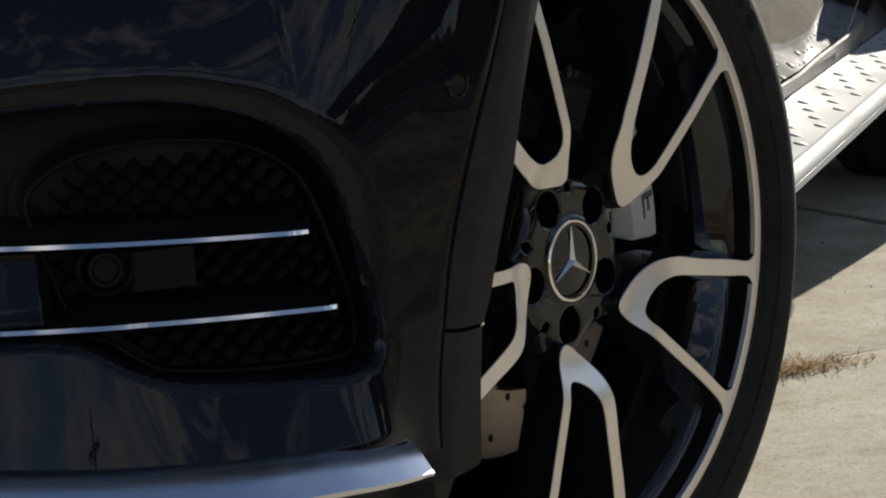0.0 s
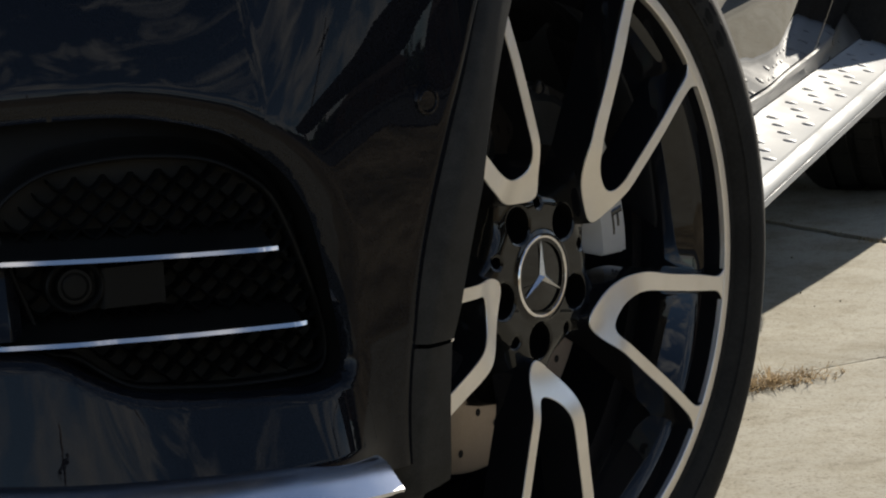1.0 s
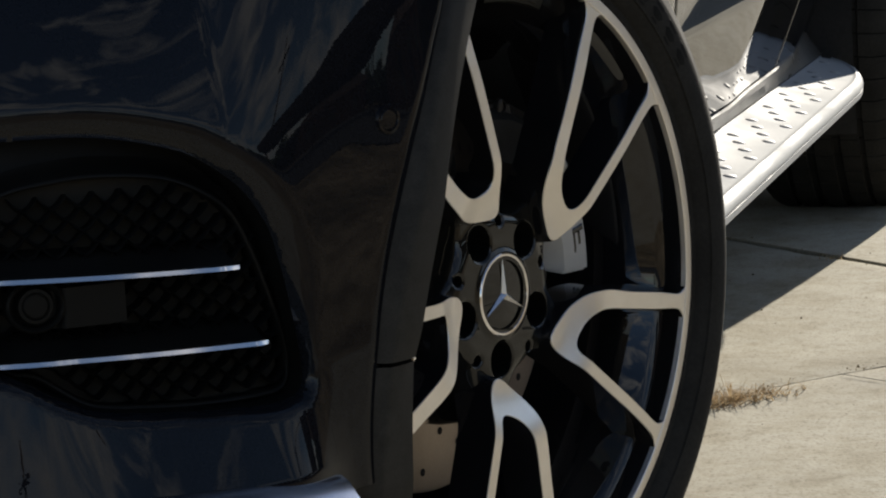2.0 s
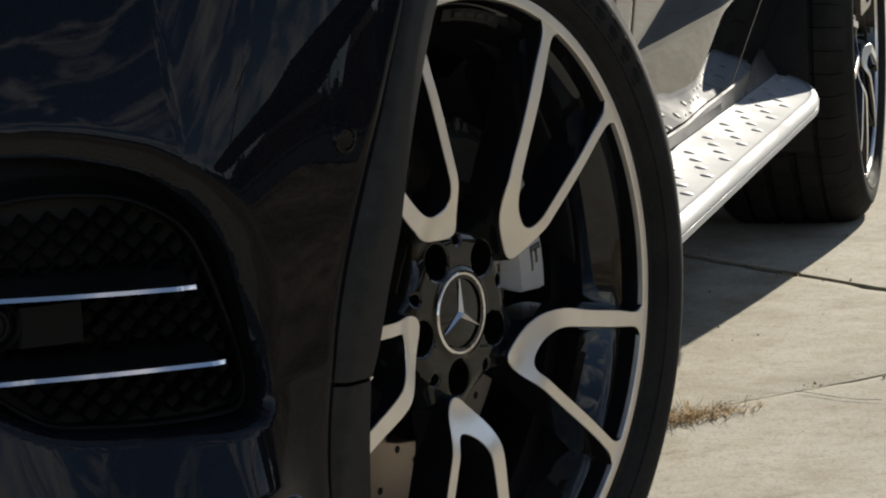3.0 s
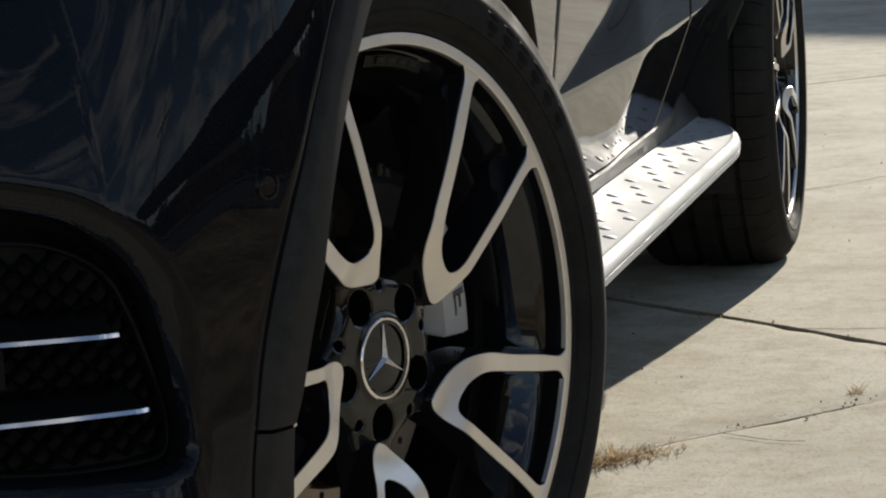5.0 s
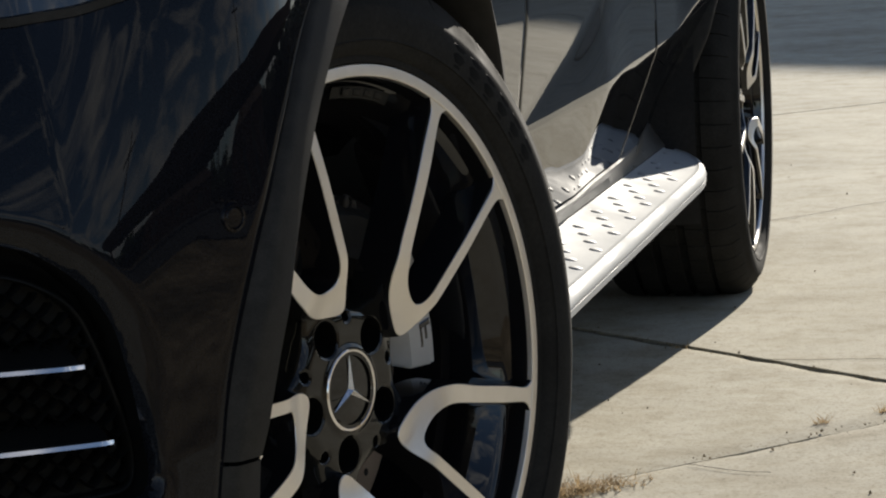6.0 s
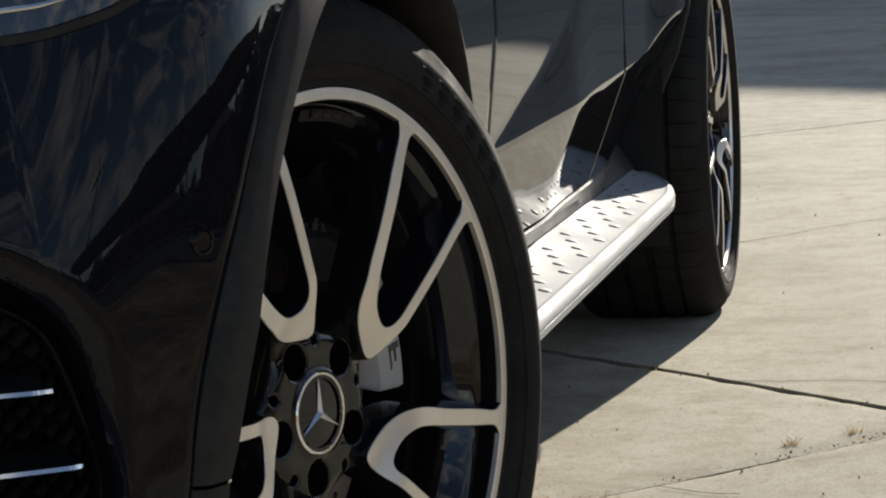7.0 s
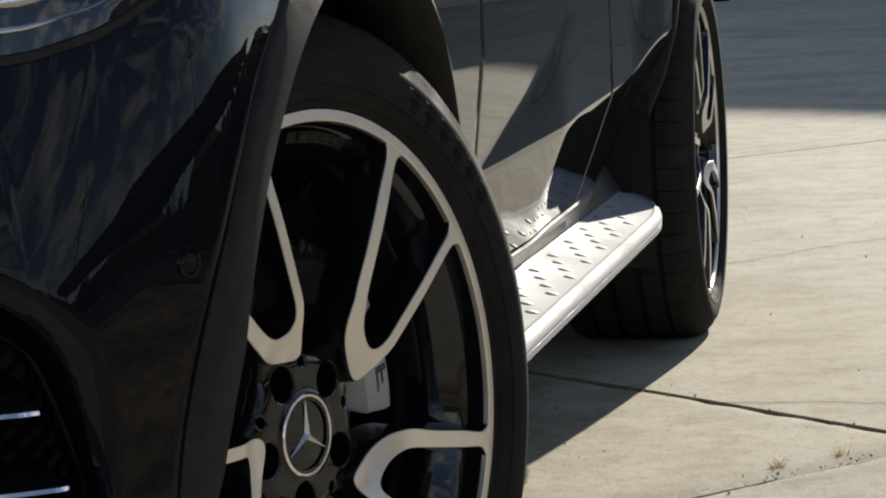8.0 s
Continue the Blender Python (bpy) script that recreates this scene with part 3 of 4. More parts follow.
SIDE_Z = np.linspace(0.330, 0.670, 86)
SIDE_CACHE = {}
SHELF = spline([(0.30, 0.440), (0.70, 0.478), (0.90, 0.516), (1.02, 0.543), (1.17, 0.575), (1.30, 0.613), (1.45, 0.668), (2.0, 0.86)], 120).T


def side_lean(y, z):
    """How much the door leans out with height: a shallow hollow that dies out rearwards, a shelf below it, then the tucked-in foot under the crease."""
    crease = 0.498 + 0.036 * (y - 1.02) + 0.055 * float(smooth01((y - 2.10) / 0.35))
    shelf = np.interp(y - 0.02, *SHELF)
    hollow = smooth01((0.652 - z) / 0.03) * smooth01((z - shelf + 0.010) / 0.022) * smooth01((z - crease) / 0.014)
    ledge = smooth01((shelf - z + 0.008) / 0.022) * smooth01((z - crease) / 0.010) * (1 - smooth01((y - 1.17) / 0.5))
    foot = smooth01((crease - z + 0.006) / 0.016)
    return 0.128 * hollow - 0.095 * ledge + 0.390 * foot


def side_x(y, z):
    key = round(y, 4)
    if key not in SIDE_CACHE:
        lean = side_lean(y, SIDE_Z)
        top = 0.003 * float(smooth01((y - 0.9) / 1.0)) - 0.003
        fall = np.concatenate([np.cumsum((0.5 * (lean[1:] + lean[:-1]) * np.diff(SIDE_Z))[::-1])[::-1], [0.0]])
        SIDE_CACHE[key] = top - fall
    x = float(np.interp(z, SIDE_Z, SIDE_CACHE[key]))
    if z > 0.67:
        x += float(np.interp(z, *SIDE_X)) - float(np.interp(0.67, *SIDE_X))
    for cy, out, reach in ((0.0, 0.030, 0.24), (REAR_Y, 0.030, 0.34)):
        r = math.hypot(y - cy, z - ARCH_Z)
        x += out * float(smooth01(1 - (r - 0.43) / reach)) * float(smooth01((z - 0.40) / 0.20))
    return x


def build_side():
    """Fender behind the wheel, two doors and the rear quarter, each a panel of its own with a gap to the next."""
    spans = [("front_fender", -0.19, 0.8335), ("front_door", 0.836, 1.9035), ("rear_door", 1.906, 2.60), ("rear_quarter", 2.6035, 3.70)]
    for name, y0, y1 in spans:
        bm = bmesh.new()
        ys, zs = np.concatenate([[y0, y0 + 0.0012], np.linspace(y0 + 0.003, y1 - 0.003, 80), [y1 - 0.0012, y1]]), np.concatenate([np.linspace(0.358, 0.66, 100), np.linspace(0.668, 0.80, 18), np.linspace(0.81, 1.0, 12)])
        verts, cut = {}, {}
        for i, y in enumerate(ys):
            for j, z in enumerate(zs):
                cy = 0.0 if y < 1.5 else REAR_Y
                r = math.hypot(y - cy, z - ARCH_Z)
                yy, zz = y, z
                cut[i, j] = r < 0.43
                if abs(r - 0.43) < 0.012 or cut[i, j]:
                    k = 0.43 / max(r, 0.01)
                    yy, zz = cy + (y - cy) * k, ARCH_Z + (z - ARCH_Z) * k
                edge = min(y - y0, y1 - y)
                roll = -0.0016 * float(smooth01(1 - edge / 0.003))
                verts[i, j] = bm.verts.new((side_x(yy, zz) + roll, min(max(yy, y0), y1), zz))
        for i in range(len(ys) - 1):
            for j in range(len(zs) - 1):
                ids = [(i, j), (i + 1, j), (i + 1, j + 1), (i, j + 1)]
                if sum(cut[k] for k in ids) >= 3 or (name == "front_fender" and ys[i] < 0 and zs[j] < 0.76) or (ys[i] > REAR_Y and zs[j] < 0.62):
                    continue
                bm.faces.new([verts[k] for k in ids])
        bmesh.ops.delete(bm, geom=[v for v in bm.verts if not v.link_faces], context="VERTS")
        part(name, bm, PAINT, car, angle=60)


def build_upper():
    """Upper fender band, bonnet, glass and roof, both sides closed."""
    bm = bmesh.new()
    rows = []
    for z, off in ((0.775, 0), (0.82, -0.006), (0.87, -0.02), (0.91, -0.05), (0.94, -0.10)):
        rows.append([skin(s, min(z, 0.775), off - 0.4 * max(0, z - 0.775)) + Vector((0, 0, max(0, z - 0.775))) for s in np.linspace(-0.25, PLAN_S[-1], 90)])
    sheet(bm, rows)
    part("nose_panel", bm, PAINT, car)
    bm = bmesh.new()
    rows = []
    for y in np.linspace(-0.70, 0.75, 24):
        k = (y + 0.70) / 1.45
        half = 0.90 * (0.55 + 0.45 * float(smooth01(k * 1.6)))
        rows.append([(MID_X + half * math.sin(a), y - 0.06 * math.cos(a) * (1 - k), 0.93 + 0.14 * k + 0.03 * math.cos(a)) for a in np.linspace(-math.pi / 2, math.pi / 2, 24)])
    sheet(bm, rows)
    part("bonnet", bm, PAINT, car)
    bm = bmesh.new()
    outline = [(0.72, 1.03), (1.10, 1.33), (1.50, 1.55), (2.0, 1.60), (2.6, 1.56), (3.1, 1.42), (3.55, 1.20), (3.72, 1.02)]
    top = spline(outline, 40)
    sheet(bm, [[(MID_X + (0.86 - 0.34 * (z - 1.0)) * math.sin(a), y, 1.0 + (z - 1.0) * (0.90 + 0.10 * math.cos(a)) if abs(a) < 1.4 else 0.99) for a in np.linspace(-math.pi / 2, math.pi / 2, 26)] for y, z in top])
    part("cabin_glass", bm, GLASS_DARK, car, "dark tinted windows and roof")
    bm = bmesh.new()
    box(bm, (MID_X - 0.86, 0.50, 0.24), (-0.16, 2.40, 0.33), 0.02)
    part("underbody", bm, DARK, car)
    bm = bmesh.new()
    box(bm, (MID_X - 0.55, -0.5, 0.26), (MID_X + 0.55, 3.5, 0.85), 0.03)
    part("engine_bay", bm, DARK, car)
    bm = bmesh.new()
    sheet(bm, [[(MID_X + 0.93 * math.sin(a), 3.70 + 0.14 * math.cos(a), z) for z in np.linspace(0.62, 1.02, 10)] for a in np.linspace(-math.pi / 2, math.pi / 2, 30)])
    part("tail_panel", bm, PAINT, car)
    # Unseen bumper block, there to keep sunlight from running under the tail.
    bm = bmesh.new()
    box(bm, (MID_X - 0.80, 3.35, 0.24), (-0.14, 3.78, 0.70), 0.04)
    part("rear_bumper", bm, PLASTIC, car)
    # Unseen box added to stop sun reaching the ground inside the rear tyre.
    bm = bmesh.new()
    box(bm, (MID_X - 0.70, 2.98, 0.14), (-0.15, 3.60, 0.34), 0.03)
    part("rear_subframe", bm, DARK, car)
    # wheel house liners
    for cy in (0.0, REAR_Y):
        bm = bmesh.new()
        sheet(bm, [[(x, cy + r * math.cos(a), ARCH_Z + r * math.sin(a)) for x, r in ((-0.012, 0.432), (-0.15, 0.435), (-0.34, 0.43), (-0.36, 0.30), (-0.36, 0.02))] for a in np.linspace(radians(-25), radians(205), 60)])
        part("wheel_house_liner", bm, DARK, car)


def build_headlight():
    bm = bmesh.new()
    rows = []
    for k in np.linspace(0, 1, 12):
        row = []
        for s in np.linspace(0.004, 0.36, 40):
            lo = float(np.interp(s, (0.0, 0.021, 0.062, 0.108, 0.15, 0.4), (0.742, 0.733, 0.716, 0.704, 0.699, 0.695)))
            z = lo + (0.09 * min(1, s / 0.10) + 0.004) * k
            base = skin(s, min(z, 0.775), 0.004 * math.sin(math.pi * min(1, max(0, k))) + 0.001 - 0.4 * max(0, z - 0.775)) + Vector((0, 0, max(0, z - 0.775)))
            row.append(base)
        rows.append(row)
    sheet(bm, rows)
    part("headlamp", bm, LENS, car, "clear headlamp lens with a bright inner bezel")
    bm = bmesh.new()
    ss = np.linspace(0.0, 0.36, 50)
    path = [skin(s, float(np.interp(s, (0.0, 0.021, 0.062, 0.108, 0.15, 0.4), (0.742, 0.733, 0.716, 0.704, 0.699, 0.695))) - 0.004, 0.001) for s in ss]
    sweep(bm, path, lambda u: [(0.002, 0.003), (0.002, -0.003), (-0.01, -0.003), (-0.01, 0.003)], [skin_normal(s) for s in ss])
    part("headlamp_seal", bm, PLASTIC, car)
    for dz, half, s0, s1 in ((0.014, 0.0022, 0.05, 0.34), (0.032, 0.005, 0.05, 0.13), (0.034, 0.004, 0.15, 0.30)):
        bm = bmesh.new()
        ss = np.linspace(s0, s1, 30)
        path = [skin(s, float(np.interp(s, (0.0, 0.021, 0.062, 0.108, 0.15, 0.4), (0.742, 0.733, 0.716, 0.704, 0.699, 0.695))) + dz + 0.03 * (s - s0), 0.0035) for s in ss]
        sweep(bm, path, lambda u: [(0.002, half * math.sin(math.pi * (0.08 + 0.84 * u))), (0.003, 0), (0.002, -half * math.sin(math.pi * (0.08 + 0.84 * u))), (-0.004, 0)], [skin_normal(s) for s in ss])
        part("headlamp_bezel", bm, SATIN, car, "bright headlamp reflector strip")


front_bumper = build_front()
arch_trim(0.0, FRONT_OUT, FRONT_IN, 3.0, 172, behind=0.012)
arch_trim(0.0, FRONT_OUT, FRONT_IN, -12, 2.6, "lower_arch_trim")
arch_trim(REAR_Y, REAR_OUT, REAR_IN, -4, 184, width=0.45)
def seam_clip():
    """The seam's end glint between the two front arch mouldings, as a chrome box."""
    bm = bmesh.new()
    box(bm, (0.0185, -0.4040, 0.3782), (0.0245, -0.3985, 0.3812), 0.0008)
    part("seam_clip", bm, CHROME, car, "chrome bit for the glint at the seam")


seam_clip()
build_side()
build_upper()
build_headlight()


# ---- wheels ----
V_OUT = [(0.2700, -8.2), (0.2655, -9.2), (0.2590, -9.65), (0.224, -9.1), (0.182, -8.8), (0.161, -8.4), (0.134, -7.5), (0.110, -8.8), (0.0925, -14.4), (0.080, -24.5), (0.0722, -38.0), (0.0764, -44.2), (0.094, -44.9), (0.115, -43.4), (0.1665, -41.5), (0.2255, -40.1), (0.2590, -39.9), (0.2655, -40.3), (0.2700, -41.4)]
V_IN = [(0.2700, -14.2), (0.2655, -13.1), (0.2590, -12.65), (0.220, -13.2), (0.172, -13.9), (0.130, -15.3), (0.1115, -20.5), (0.1040, -29.0), (0.1037, -35.0), (0.109, -37.5), (0.124, -37.7), (0.178, -37.4), (0.230, -37.2), (0.2590, -37.2), (0.2655, -36.8), (0.2700, -35.7)]


def face_w(r):
    """How far the wheel's face lies inside the rim's plane, by radius."""
    return 0.0006 + 0.0028 * float(smooth01((0.27 - r) / 0.08)) - 0.0125 * float(smooth01((0.128 - r) / 0.05))


def polar(p):
    return np.array([p[0] * math.cos(radians(p[1])), p[0] * math.sin(radians(p[1]))])


def spoke_meshes():
    out, inn = spline([polar(p) for p in V_OUT], 110), spline([polar(p) for p in V_IN], 110)
    for line in (out, inn):
        for _ in range(3):
            line[1:-1] = 0.25 * line[:-2] + 0.5 * line[1:-1] + 0.25 * line[2:]
    def at(p, d, inset=0.0):
        return (face_w(math.hypot(*p)) - d, p[0], p[1])
    bm = bmesh.new()
    mid = (out + inn) / 2
    rows = []
    for o, m, i in zip(out, mid, inn):
        e = (i - o) / np.linalg.norm(i - o) * 0.0006
        rows.append([at(o, 0.0008), at(o + e, 0), at(o + (m - o) * 0.5, 0), at(m, 0), at(m + (i - m) * 0.5, 0), at(i - e, 0), at(i, 0.0008)])
    sheet(bm, rows)
    face = mesh_of("spoke_face", bm, MACHINED, angle=22)
    bm = bmesh.new()
    rows = []
    for k, (o, i) in enumerate(zip(out, inn)):
        d = (i - o) / np.linalg.norm(i - o)
        grow = 0.006
        rows.append([at(o, 0.0008), at(o - d * 0.0010, 0.003), at(o - d * grow, 0.038), at(i + d * grow, 0.038), at(i + d * 0.0010, 0.003), at(i, 0.0008)])
    sheet(bm, rows)
    body = mesh_of("spoke", bm, GLOSS_BLACK, angle=50)
    return face, body


def tyre_mesh():
    half, mid = 0.127, -0.115
    prof = [(-0.010, 0.272), (-0.003, 0.2800), (0.0006, 0.2822), (0.0010, 0.2850), (0.0005, 0.2880), (0.004, 0.2905), (0.009, 0.2985), (0.0094, 0.3000), (0.0114, 0.3006), (0.0106, 0.3018), (0.0115, 0.308), (0.0120, 0.318), (0.0095, 0.329), (0.0085, 0.3315), (0.0062, 0.3335), (0.001, 0.3445), (-0.007, 0.3545), (-0.015, 0.3610), (-0.026, 0.3652)]
    tread, grooves = [], [(-0.052, 0.005), (-0.093, 0.0075), (-0.137, 0.0075), (-0.178, 0.005)]
    w = -0.030
    for g, gw in grooves:
        r = lambda x: 0.3685 - 1.1 * (x - mid) ** 2 * 0.35
        tread += [(w, r(w)), (g + gw, r(g + gw)), (g + gw - 0.001, r(g) - 0.007), (g - gw + 0.001, r(g) - 0.007), (g - gw, r(g - gw))]
        w = g - gw - 0.002
    full = prof + tread + [(2 * mid - a, b) for a, b in reversed(prof)]
    bm = bmesh.new()
    pitches = 54
    rows = []
    for k in range(pitches):
        for f in (0.0, 0.30, 0.62, 0.925, 0.935, 0.972, 0.982):
            sipe = f in (0.935, 0.972)
            row = []
            for n, (w, r) in enumerate(full):
                skew = 0.22 * ((min(max(w, -0.205), -0.026) - mid) / half) / pitches * 2 * math.pi
                a = 2 * math.pi * (k + f) / pitches + skew
                d = 0.0035 if sipe and 16 <= n <= len(full) - 17 and r > 0.352 else 0
                row.append((w, (r - d) * math.cos(a), (r - d) * math.sin(a)))
            rows.append(row)
    sheet(bm, rows, closed_u=True)
    return mesh_of("tyre", bm, RUBBER, angle=40)


def rim_mesh():
    prof = [(-0.004, 0.2692), (-0.008, 0.2680), (-0.020, 0.2664), (-0.0225, 0.2600), (-0.026, 0.2575), (-0.050, 0.2450), (-0.060, 0.2405), (-0.12, 0.236), (-0.21, 0.238), (-0.235, 0.262), (-0.236, 0.283), (-0.20, 0.286), (-0.10, 0.270), (-0.02, 0.272), (-0.004, 0.279)]
    bm = revolve(prof, 144)
    return mesh_of("wheel", bm, GLOSS_BLACK)


def ring_mesh():
    bm = revolve([(-0.006, 0.2812), (-0.0012, 0.2807), (0.0006, 0.2800), (0.0007, 0.2792), (0.0007, 0.2712), (0.0002, 0.2704), (-0.004, 0.2692)], 180)
    return mesh_of("rim_ring", bm, MACHINED, angle=18)


def hub_mesh(turn):
    """The black hub with five bolt wells."""
    bm = bmesh.new()
    nr, na = 80, 400
    bolts = [(polar((0.0562, turn + 72 * k)), 0.0154) for k in range(5)] + [(polar((0.0645, turn + 40 + 72 * k)), 0.0050) for k in range(5)]
    verts, cut = {}, {}
    rs = np.linspace(0.030, 0.118, nr)
    for i, r in enumerate(rs):
        for j in range(na):
            a = 2 * math.pi * j / na
            p = np.array([r * math.cos(a), r * math.sin(a)])
            lobe = 0.5 + 0.5 * math.cos(5 * (a + radians(29)))
            rim = 0.0795 + 0.029 * lobe ** 1.6
            over = (r - rim + 0.012) / 0.020
            w = -0.0178 - 0.0016 * float(smooth01((r - 0.036) / 0.006)) - 0.0050 * float(smooth01((r - 0.060) / 0.020)) * (1 - 0.5 * lobe) - 0.046 * max(0.0, over) ** 2
            cut[i, j] = over > 1.15
            for b, br in bolts:
                d = np.linalg.norm(p - b)
                if d < br + 0.0014:
                    cut[i, j] = cut[i, j] or d < br
                    p = b + (p - b) / max(d, 1e-5) * br
                    w -= 0.0016
            verts[i, j] = bm.verts.new((w, p[0], p[1]))
    for i in range(nr - 1):
        for j in range(na):
            ids = [(i, j), (i + 1, j), (i + 1, (j + 1) % na), (i, (j + 1) % na)]
            if sum(cut[k] for k in ids) < 3:
                bm.faces.new([verts[k] for k in ids])
    bmesh.ops.delete(bm, geom=[v for v in bm.verts if not v.link_faces], context="VERTS")
    return mesh_of("hub", bm, HUB_BLACK, angle=50)


def cap_meshes():
    ring = revolve([(-0.023, 0.0372), (-0.0185, 0.0366), (-0.0170, 0.0352), (-0.0172, 0.0335), (-0.0195, 0.0322)], 96)
    disc = revolve([(-0.0200, 0.0325), (-0.0192, 0.020), (-0.0185, 0.0005)], 72)
    star = bmesh.new()
    c = star.verts.new((-0.0150, 0, 0))
    pts = []
    for k in range(3):
        a = radians(90 + 120 * k)
        pts.append(star.verts.new((-0.0180, 0.0330 * math.cos(a), 0.0330 * math.sin(a))))
        a += radians(60)
        pts.append(star.verts.new((-0.0185, 0.0038 * math.cos(a), 0.0038 * math.sin(a))))
    for k in range(6):
        star.faces.new((c, pts[k], pts[(k + 1) % 6]))
    return mesh_of("cap_ring", ring, CHROME), mesh_of("cap_disc", disc, HUB_BLACK), mesh_of("cap_emblem", star, SATIN, smooth=False)


SPOKE_FACE, SPOKE_BODY = spoke_meshes()
TYRE, RIM, RING = tyre_mesh(), rim_mesh(), ring_mesh()
HUB = hub_mesh(48.7)
CAP_RING, CAP_DISC, CAP_STAR = cap_meshes()


def well_mesh(r):
    bm = bmesh.new()
    sheet(bm, [[(w, q * math.cos(t), q * math.sin(t)) for w, q in ((0.0, r), (-0.026, r * 0.96), (-0.026, 0.0003))] for t in np.linspace(0, 2 * math.pi, 28, endpoint=False)], closed_u=True)
    return mesh_of("bolt_well", bm, NET_BLACK)


WELL, SMALL_WELL = well_mesh(0.0156), well_mesh(0.0051)


def brake_parts(wheel, caliper_angle):
    w = -0.096
    bm = revolve([(w - 0.028, 0.10), (w - 0.03, 0.105), (w - 0.03, 0.178), (w - 0.027, 0.180), (w - 0.001, 0.180), (w, 0.178), (w, 0.104), (w - 0.004, 0.100)], 120)
    disc = part("brake_disc", bm, DISC, wheel, "drilled steel brake disc", angle=40)
    bm = revolve([(w - 0.01, 0.104), (w + 0.02, 0.098), (w + 0.032, 0.085), (w + 0.032, 0.01)], 72)
    part("disc_hat", bm, DARK, wheel)
    # Flat dots on the disc's face; the drilled holes' shade is their dark colour.
    bm = bmesh.new()
    for k in range(36):
        r, a = (0.128, 0.145, 0.162)[k % 3], radians(10 * k)
        rows = [[(w + d, r * math.cos(a) + q * math.cos(t), r * math.sin(a) + q * math.sin(t)) for d, q in ((0.0003, 0.0036), (0.0004, 0.0002))] for t in np.linspace(0, 2 * math.pi, 12, endpoint=False)]
        sheet(bm, rows, closed_u=True)
    tagged(part("disc_hole", bm, DARK, wheel), kind="stuff")
    bm = bmesh.new()
    rows = []
    a0, a1 = caliper_angle - 23.5, caliper_angle + 12
    for a in np.linspace(radians(a0), radians(a1), 34):
        prof = [(w - 0.06, 0.125), (w - 0.06, 0.196), (w + 0.012, 0.198), (w + 0.038, 0.188), (w + 0.046, 0.178), (w + 0.047, 0.140), (w + 0.032, 0.128), (w + 0.012, 0.126)]
        near = (radians(a1) - a) / radians(a1 - a0)
        back = [near * radians(13 * (w + 0.047 - x) / 0.116 - 4) for x, r in prof]
        rows.append([(x, r * math.cos(a + b), r * math.sin(a + b)) for (x, r), b in zip(prof, back)])
    V = sheet(bm, rows, closed_v=True)
    bm.faces.new(V[0])
    bm.faces.new(V[-1])
    bmesh.ops.bevel(bm, geom=[e for e in bm.edges if all(v in set(V[0]) for v in e.verts)], offset=0.003, segments=2, affect="EDGES")
    part("brake_caliper", bm, CALIPER, wheel, "silver painted brake caliper", angle=30)
    bm = bmesh.new()
    prof = [(w - 0.06, 0.13), (w - 0.06, 0.20), (w + 0.010, 0.20), (w + 0.034, 0.184), (w + 0.030, 0.145), (w + 0.010, 0.13)]
    V = sheet(bm, [[(x, (r - 0.01 * k) * math.cos(a), (r - 0.01 * k) * math.sin(a)) for x, r in prof] for k, a in enumerate(np.linspace(radians(a1), radians(a1 + 34), 4))], closed_v=True)
    bm.faces.new(V[0])
    bm.faces.new(V[-1])
    part("caliper_bracket", bm, PLASTIC, wheel, "dark caliper bracket")
    # slanting stripes and a blocky sign on the caliper's face, as plain bars
    for r0, r1, a, half in ((0.158, 0.176, 17.5, 0.8), (0.158, 0.176, 14.6, 0.8), (0.158, 0.176, 11.7, 0.8), (0.158, 0.176, 8.0, 1.0), (0.166, 0.170, 5.2, 2.2), (0.158, 0.162, 4.2, 3.4)):
        me = arc_block("caliper_mark", GLOSS_BLACK, r0, r1, half, lambda r: w + 0.0465, 0.0008)
        piece("caliper_mark", me, wheel, pose(0, 0, 0, caliper_angle - 21.5 + a, 0, 0))


def arc_block(name, mat, r0, r1, half, w_at, thick):
    """A small raised block that follows the wheel's round, centred on its own y axis."""
    bm = bmesh.new()
    rows = []
    for a in np.linspace(-radians(half), radians(half), 5):
        row = []
        for r, d in ((r0, -0.001), (r0 + 0.001, thick), ((r0 + r1) / 2, thick), (r1 - 0.001, thick), (r1, -0.001)):
            row.append((w_at(r) + d * (0 if abs(abs(a) - radians(half)) < 1e-9 else 1), r * math.cos(a), r * math.sin(a)))
        rows.append(row)
    sheet(bm, rows)
    return mesh_of(name, bm, mat, angle=25)


def sidewall_w(r):
    return float(np.interp(r, (0.2905, 0.2985, 0.308, 0.318, 0.329), (0.004, 0.009, 0.0115, 0.0120, 0.0095)))


MARK = arc_block("sidewall_mark", RUBBER_MARK, 0.3030, 0.3250, 1.9, sidewall_w, 0.0005)
PAD = arc_block("name_pad", DEEP_BLACK, 0.251, 0.2625, 9.5, lambda r: -0.024 + 0.35 * (r - 0.246), 0.003)
PAD_MARK = arc_block("pad_mark", PLASTIC, 0.2535, 0.2600, 1.2, lambda r: -0.0205 + 0.35 * (r - 0.246), 0.0012)


